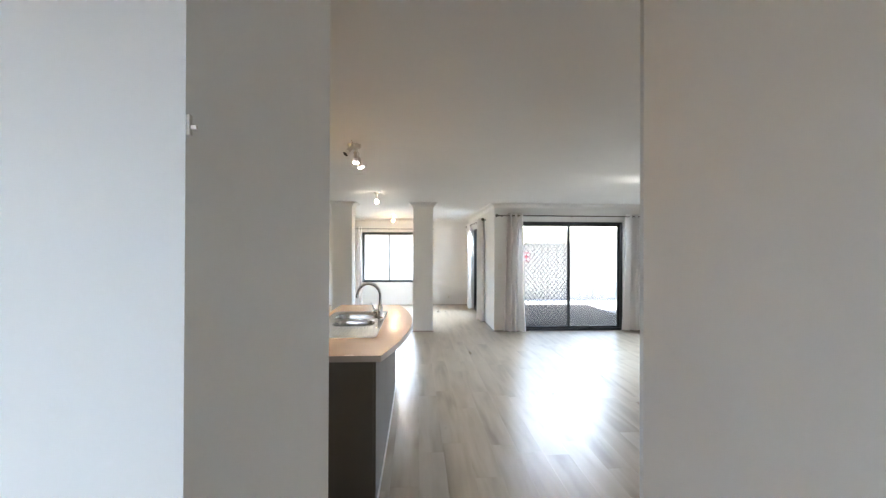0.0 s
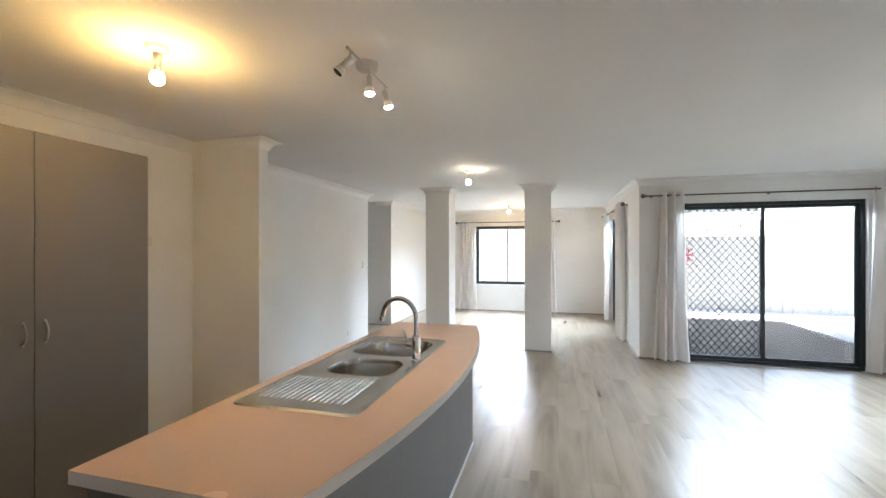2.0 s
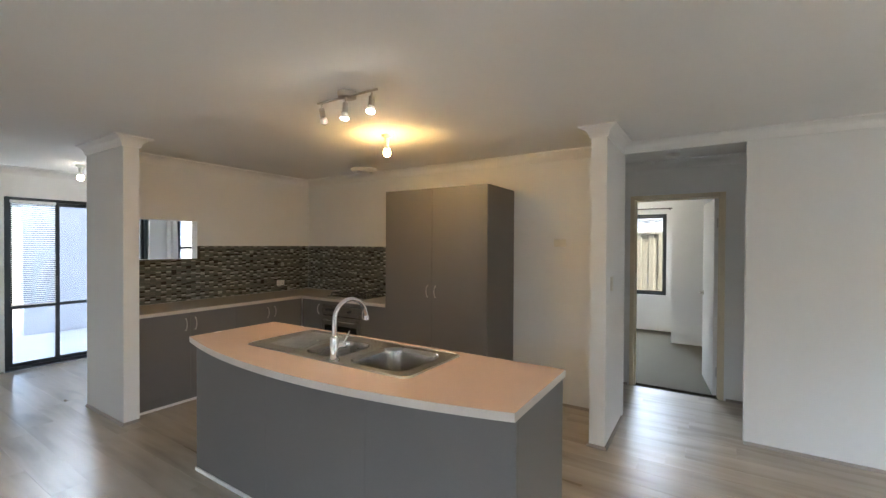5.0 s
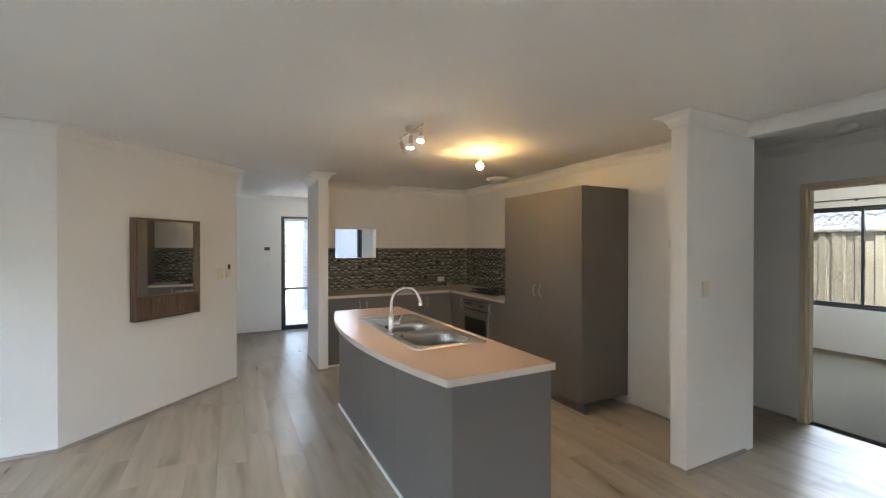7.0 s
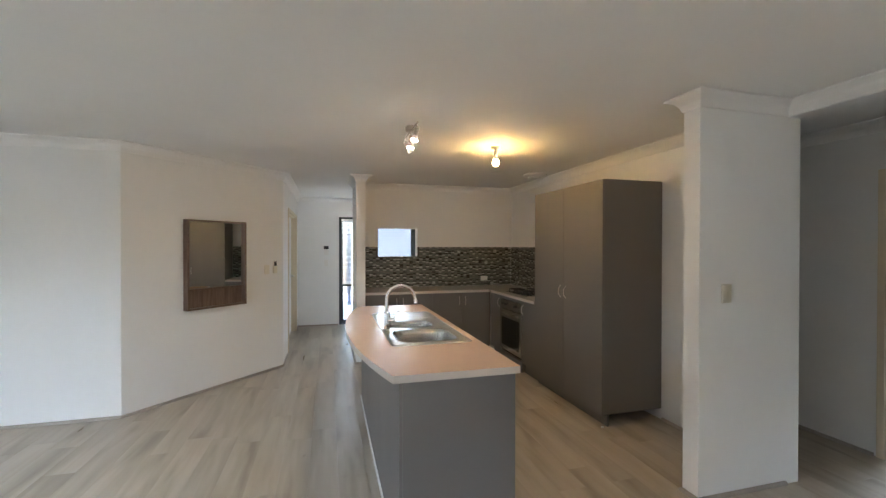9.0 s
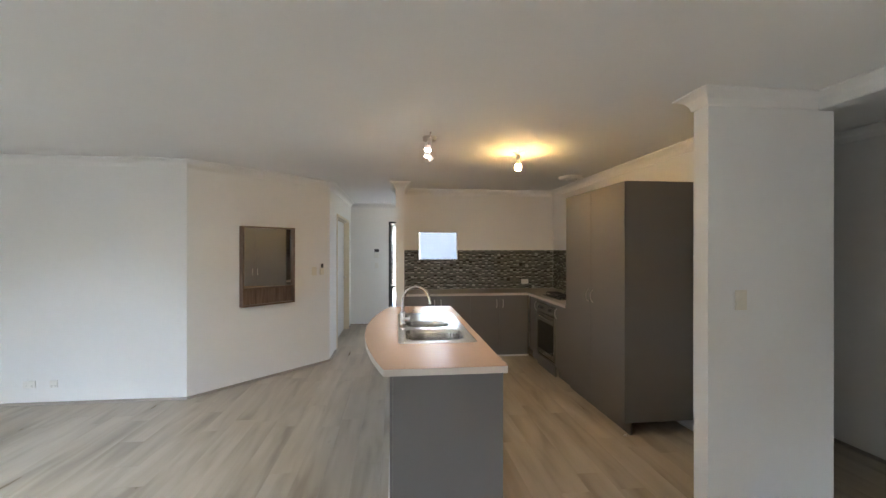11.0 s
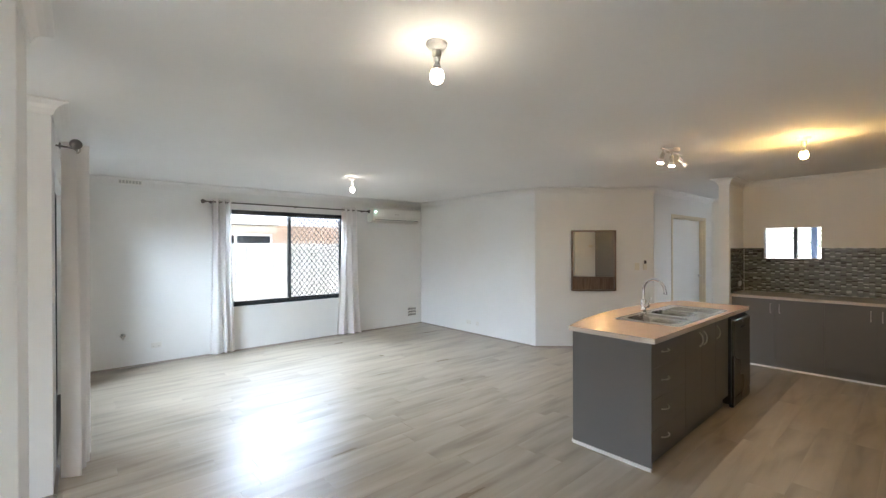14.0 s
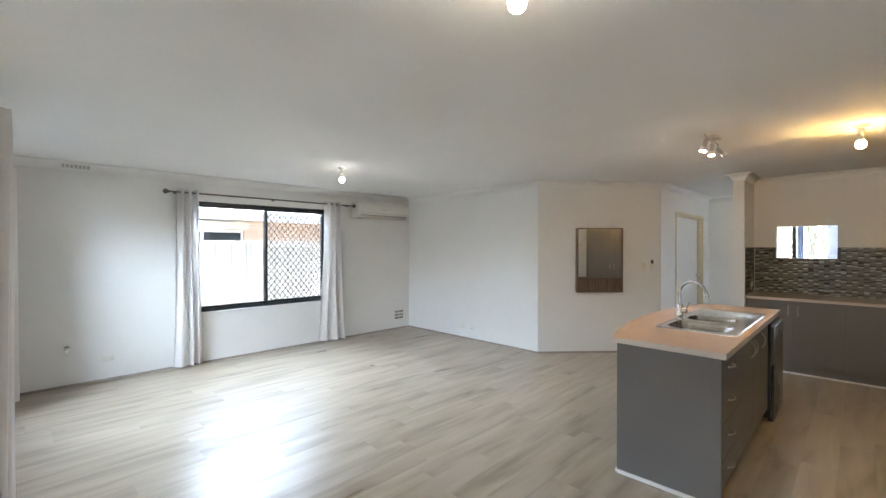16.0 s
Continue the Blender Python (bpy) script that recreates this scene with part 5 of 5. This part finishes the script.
for k in range(50):
    ob = new("slat", slat)
    ob.parent = bl
    ob.matrix_local = pose(0, YB + 0.018, 2.02 - 0.0245 * k, 24, 0, 0)
part("bottom_rail", boxed(-0.265, 0.14, YB + 0.008, YB + 0.03, 0.785, 0.80, bevel=0.002), BLIND, bl)

fixed("trim_kick_strip", boxed(-1.87, -0.082, 1.566, 1.578, 0, 0.020), TRIM, "white sealing strip along the kitchen kickboard")
hk = thing("wall_hook", "small grey metal hook on the wall corner", "hook")
part("plate", boxed(0.042, 0.046, 0.901, 0.908, 1.672, 1.697, bevel=0.001), NICKEL, hk)
part("pin", boxed(0.046, 0.052, 0.903, 0.907, 1.680, 1.684), NICKEL, hk)

# bedroom carpet and curtain rod
fixed("floor_carpet", boxed(-6.95, XD - 0.10, 2.0, 7.2, -0.02, 0.004), CARPET, "brown loop-pile bedroom carpet")
curtain_rod(pose(-6.95 + 0.085, 3.35, 2.22, 0, 0, 90), 2.0)

# ---------------------------------------------------------------- outdoors
fixed("ground", boxed(-300, 300, -300, 300, -0.6, -0.32), SAND, "sandy ground running to the horizon")
fixed("patio_paving_family", boxed(2.05, 12.0, 8.75, 20.0, -0.33, -0.07), PAVING, "pale paving of the patio")
fixed("patio_paving_east", boxed(5.3, 7.2, 0.0, 8.75, -0.33, -0.10), PAVING, "paved strip beside the house")
fixed("patio_paving_front", boxed(-6.0, 3.5, -8.0, -1.4, -0.33, -0.06), PAVING, "brick paving of the front patio")
fixed("patio_paving_north", boxed(-5.0, 2.05, 12.5, 16.0, -0.33, -0.10), PAVING, "paving behind the far room")
# eaves and roof over the house: an unseen plain slab that shades the windows
fixed("roof_deck", boxed(-8.2, 6.0, -1.9, 13.1, CEIL + 0.14, CEIL + 0.5), ROOFTILE, "unseen plain grey slab for the roof above the rooms")


def fence_run(name, label, length, h, m, sheet_mat=None):
    """Ribbed sheet-steel fence with a capping rail and posts; local x along it."""
    root = thing(name, label, "fence")
    panel_w, rib = 0.78, 0.026
    n = int(length / panel_w)
    bm = bmesh.new()
    for k in range(n + 1):
        box(bm, k * panel_w - 0.03, k * panel_w + 0.03, -0.03, 0.03, -0.3, h)
        part("post", bm, sheet_mat or FENCE, root)
        bm = bmesh.new()
    bm.free()
    sheet = bmesh.new()
    prof, x = [], 0.03
    for a, b in ((0.0, 0), (0.10, 0), (0.125, 1), (0.235, 1), (0.26, 0), (0.36, 0), (0.385, 1), (0.495, 1), (0.52, 0), (0.62, 0), (0.645, 1), (0.70, 1), (0.72, 0)):
        prof.append((0.03 + a, -rib / 2 + rib * b))
    lo = [[sheet.verts.new((x, y + t, z)) for x, y in prof] for t, z in ((0, -0.3), (0, h - 0.03), (0.002, h - 0.03), (0.002, -0.3))]
    for a, b in zip(lo, lo[1:] + lo[:1]):
        for i in range(len(prof) - 1):
            sheet.faces.new((a[i], a[i + 1], b[i + 1], b[i]))
    me = mesh_of("sheet", sheet, sheet_mat or FENCE)
    for k in range(n):
        ob = new("sheet", me)
        ob.parent = root
        ob.location = (k * panel_w, 0, 0)
    part("top_rail", boxed(0, n * panel_w, -0.035, 0.035, h - 0.03, h + 0.02, bevel=0.004), sheet_mat or FENCE, root)
    root.matrix_world = m


def tile_roof(parent, x0, x1, y0, z0, run, rise, rows):
    """Sloping tiled roof: overlapping wavy courses, low edge at y0, climbing along y."""
    for r in range(rows):
        bm = bmesh.new()
        ya, yb = y0 + run * r / rows, y0 + run * (r + 1) / rows + 0.05
        za, zb = z0 + rise * r / rows + 0.04, z0 + rise * (r + 1) / rows + 0.02
        n = int((x1 - x0) / 0.055)
        lo = []
        for y, z in ((ya, za), (yb, zb), (yb, zb - 0.02), (ya, za - 0.02)):
            lo.append([bm.verts.new((x0 + (x1 - x0) * i / n, y, z + 0.022 * math.sin(i * math.pi / 2.0))) for i in range(n + 1)])
        for a, b in zip(lo, lo[1:] + lo[:1]):
            for i in range(n):
                bm.faces.new((a[i], a[i + 1], b[i + 1], b[i]))
        part("tile_course", bm, ROOFTILE, parent)


def neighbour(m, w, wall_h, label, wins, mat_wall):
    """House beyond a fence: front on y = 0 looking to -y."""
    root = thing("house", label, "house")
    bm = bmesh.new()
    cuts = sorted({0, w, *[q for a in wins for q in a[:2]]})
    for a, b in zip(cuts, cuts[1:]):
        hit = [q for q in wins if q[0] < (a + b) / 2 < q[1]]
        if hit:
            box(bm, a, b, 0, 0.25, -0.4, hit[0][2])
            box(bm, a, b, 0, 0.25, hit[0][3], wall_h)
        else:
            box(bm, a, b, 0, 0.25, -0.4, wall_h)
    part("wall", bm, mat_wall, root, "salmon brick wall")
    for a, b, c, d in wins:
        fr = bmesh.new()
        for q in ((a, b, c, c + 0.05), (a, b, d - 0.05, d), (a, a + 0.05, c + 0.05, d - 0.05), (b - 0.05, b, c + 0.05, d - 0.05), ((a + b) / 2 - 0.03, (a + b) / 2 + 0.03, c + 0.05, d - 0.05)):
            box(fr, q[0], q[1], 0.05, 0.11, q[2], q[3])
        wf = part("window", fr, FASCIA, root, "white window frame")
        part("pane", boxed(a + 0.05, b - 0.05, 0.08, 0.085, c + 0.05, d - 0.05), TINT, wf)
        part("shutter_box", boxed(a - 0.03, b + 0.05, -0.12, -0.002, d + 0.005, wall_h - 0.025, bevel=0.008), FENCE, root, "cream roller shutter box")
    part("soffit", boxed(-0.5, w + 0.5, -0.6, 0.02, wall_h, wall_h + 0.03), FASCIA, root)
    part("fascia", boxed(-0.5, w + 0.5, -0.63, -0.60, wall_h - 0.02, wall_h + 0.17), FASCIA, root, "white fascia board")
    bm = bmesh.new()
    tube(bm, [(-0.5, -0.68, wall_h + 0.14), (w + 0.5, -0.68, wall_h + 0.14)], 0.05, 10)
    part("gutter", bm, FASCIA, root)
    part("back_wall", boxed(0, w, 5.8, 6.0, -0.4, wall_h), mat_wall, root)
    tile_roof(root, -0.5, w + 0.5, -0.66, wall_h + 0.16, 3.6, 1.7, 11)
    root.matrix_world = m


def leafy(name, label, at, h, spread, n, seed, trunk_r=0.06):
    """Tree: tapered trunk, limbs and a loose crown of many small leaves."""
    rnd = random.Random(seed)
    root = thing(name, label, "tree")
    bm = bmesh.new()
    tube(bm, [(0, 0, -0.35), (0.05, 0.02, h * 0.3), (-0.03, 0.06, h * 0.6), (0.05, 0, h * 0.85)], [trunk_r * 1.3, trunk_r, trunk_r * 0.7, trunk_r * 0.3], 8)
    tips = []
    for k in range(16):
        a, z = rnd.uniform(0, 6.28), h * rnd.uniform(0.25, 0.75)
        r = spread * rnd.uniform(0.5, 1.0)
        tip = Vector((r * math.cos(a), r * math.sin(a), z + h * rnd.uniform(0.1, 0.32)))
        mid = tip * 0.45 + Vector((0, 0, z * 0.5))
        tube(bm, [(0, 0, z * 0.9), mid, tip], [trunk_r * 0.45, trunk_r * 0.28, trunk_r * 0.08], 6)
        tips += [tip, mid * 0.5 + tip * 0.5, mid]
    part("trunk", bm, BARK, root)
    verts, faces = [], []
    for k in range(n):
        c = rnd.choice(tips) + Vector((rnd.gauss(0, 0.2), rnd.gauss(0, 0.2), rnd.gauss(0, 0.18)))
        d = Vector((rnd.gauss(0, 1), rnd.gauss(0, 1), rnd.gauss(0, 0.6))).normalized()
        s = d.orthogonal().normalized()
        l, w = rnd.uniform(0.05, 0.11), rnd.uniform(0.015, 0.03)
        i = len(verts)
        verts += [tuple(c - d * l / 2), tuple(c + s * w), tuple(c + d * l / 2), tuple(c - s * w)]
        faces.append((i, i + 1, i + 2, i + 3))
    me = bpy.data.meshes.new("crown")
    me.from_pydata(verts, [], faces)
    me.materials.append(LEAF)
    ob = new("crown", me)
    ob.parent = root
    tagged(ob, "loose crown of small green leaves")
    root.location = at


# east side: fence and the neighbour's house behind it
fence_run("fence", "cream sheet-steel boundary fence beside the house", 14.0, 1.62, pose(6.75, -1.0, 0, 0, 0, 90))
neighbour(pose(8.6, 9.0, 0, 0, 0, -90), 10.0, 2.10, "neighbour's salmon brick house with a grey tiled roof and white eaves", [(2.7, 4.36, 1.0, 1.89)], BRICK)
# far side
fence_run("fence", "cream sheet-steel boundary fence behind the far room", 12.0, 1.75, pose(-6.0, 15.6, 0))
neighbour(pose(-5.0, 18.0, 0), 9.0, 2.3, "pale house with a red-grey tiled roof behind the fence", [], FENCE)
# family patio: cover on posts, boundary wall with red panels
pt = thing("patio_cover", "white flat patio cover on dark posts outside the sliding door", "patio cover")
part("roof_sheet", boxed(2.2, 7.5, 8.78, 12.4, 2.46, 2.52), FASCIA, pt)
for x in (2.3, 7.3):
    part("post", boxed(x - 0.045, x + 0.045, 12.2, 12.29, -0.08, 2.46), GRILLE, pt)
part("beam", boxed(2.2, 7.5, 12.18, 12.30, 2.28, 2.46), FASCIA, pt)
bm = bmesh.new()
lathe(bm, [(0.17, 2.46), (0.17, 2.43), (0.13, 2.37), (0.05, 2.35)], (3.2, 9.6, 0), "z", 28)
tagged(part("patio_light", bm, PLASTIC), "round white patio ceiling light under the cover", "ceiling lamp")
fence_run("fence", "cream sheet-steel fence behind the patio", 10.2, 1.8, pose(2.4, 14.2, 0))
for x, z, w, h in ((3.95, 1.35, 0.24, 0.3), (2.75, 0.85, 0.26, 0.34)):
    pl = thing("wall_plaque", "red painted square plaque on the patio fence", "plaque")
    part("plate", boxed(x - w / 2, x + w / 2, 14.11, 14.14, z - h / 2, z + h / 2, bevel=0.01), RED, pl)
    bm = bmesh.new()
    for dx, dz in ((-1, -1), (-1, 1), (1, -1), (1, 1)):
        lathe(bm, [(0.045, 14.105), (0.045, 14.11)], (x + dx * w / 4, 0, z + dz * h / 4), "y", 14)
    part("round_motif", bm, FASCIA, pl, "", False)
# front patio beyond the entry door
fixed("wall_front_courtyard", boxed(-3.2, -0.62, -4.3, -4.1, -0.35, 2.6), RENDER_BLUE, "blue-grey rendered courtyard wall")
pc = thing("front_verandah", "dark-beamed verandah roof outside the entry door", "verandah")
part("roof_sheet", boxed(-3.4, 2.2, -4.6, -1.42, 2.42, 2.48), FASCIA, pc)
part("beam", boxed(-3.4, 2.2, -4.45, -4.33, 2.18, 2.42), POSTBLUE, pc)
part("post", boxed(-0.21, -0.11, -4.44, -4.34, -0.08, 2.18), POSTBLUE, pc, "blue-grey painted post")
leafy("tree", "leafy shrub in the front garden", (-0.2, -7.2, -0.1), 3.0, 1.2, 1300, 3)
leafy("tree", "leafy shrub beyond the front window", (-3.2, -6.6, -0.1), 3.2, 1.3, 3000, 5)
fence_run("fence", "cream sheet-steel fence across the front garden", 12.5, 1.7, pose(-7.0, -9.5, 0))
# bedroom side
fence_run("fence", "beige ribbed sheet-steel fence outside the bedroom", 9.4, 1.85, pose(-8.9, -0.5, 0, 0, 0, 90), FENCEBEIGE)
nb = thing("house", "neighbour's shed with a grey tiled roof behind the bedroom fence", "house")
part("wall", boxed(0, 9, 0.3, 0.5, -0.4, 1.9), FENCE, nb)
part("gutter", boxed(-0.2, 9.2, -0.15, -0.05, 1.86, 1.98), FASCIA, nb, "white gutter")
tile_roof(nb, -0.2, 9.2, -0.1, 1.95, 3.2, 1.9, 10)
nb.matrix_world = pose(-9.6, -0.5, 0, 0, 0, 90)

# ---------------------------------------------------------------- floor boards, last
PW, PL_LEN, GAP = 0.19, 1.25, 0.0004
floor = tagged(new("floor"), "grey-washed oak boards laid along the rooms", kind="structure")
board_cache = {}


def board_mesh(w, l):
    key = (round(w, 3), round(l, 3))
    if key not in board_cache:
        bm = bmesh.new()
        e = 0.0005
        lo = [bm.verts.new(p) for p in ((0, 0, -0.012), (w, 0, -0.012), (w, l, -0.012), (0, l, -0.012))]
        mi = [bm.verts.new(p) for p in ((0, 0, -e), (w, 0, -e), (w, l, -e), (0, l, -e))]
        hi = [bm.verts.new(p) for p in ((e, e, 0), (w - e, e, 0), (w - e, l - e, 0), (e, l - e, 0))]
        for a, b in ((lo, mi), (mi, hi)):
            for i in range(4):
                bm.faces.new((a[i], a[(i + 1) % 4], b[(i + 1) % 4], b[i]))
        bm.faces.new(hi)
        board_cache[key] = mesh_of("board", bm, PLANK)
    return board_cache[key]


rnd = random.Random(11)
rest_v, rest_f = [], []
count = 0
x = XD
while x < XE:
    w = min(PW, XE - x)
    xm = x + w / 2
    if xm < XW:
        spans = [(2.6, 9.755)]
    elif xm < XP:
        spans = [(YB, YN)]
    else:
        spans = [(2.3 if x < DIAG_A[0] else YS - 0.1, YF)]
    for y0, y1 in spans:
        y = y0 - rnd.uniform(0.1, 1.1)
        while y < y1:
            a, b = max(y, y0), min(y + PL_LEN, y1)
            y += PL_LEN
            if b - a < 0.02 or w < 0.01:
                continue
            near = -1.3 < xm < 3.4 and 1.0 < (a + b) / 2 < 8.3
            ww, ll = w - GAP, b - a - GAP
            if near and count < 300:
                ob = new("board", board_mesh(ww, ll))
                ob.parent = floor
                ob.location = (x + GAP / 2, a + GAP / 2, 0)
                count += 1
            else:
                n = len(rest_v)
                X0, X1, Y0, Y1, e = x + GAP / 2, x + w - GAP / 2, a + GAP / 2, b - GAP / 2, 0.0005
                rest_v += [(X0, Y0, -0.012), (X1, Y0, -0.012), (X1, Y1, -0.012), (X0, Y1, -0.012), (X0, Y0, -e), (X1, Y0, -e), (X1, Y1, -e), (X0, Y1, -e),
                           (X0 + e, Y0 + e, 0), (X1 - e, Y0 + e, 0), (X1 - e, Y1 - e, 0), (X0 + e, Y1 - e, 0)]
                for i in range(4):
                    j = (i + 1) % 4
                    rest_f += [(n + i, n + j, n + 4 + j, n + 4 + i), (n + 4 + i, n + 4 + j, n + 8 + j, n + 8 + i)]
                rest_f.append((n + 8, n + 9, n + 10, n + 11))
    x += PW
me = bpy.data.meshes.new("boards")
me.from_pydata(rest_v, [], rest_f)
me.materials.append(PLANK)
ob = new("boards", me)
ob.parent = floor
tagged(ob, "grey-washed oak boards", kind="stuff")
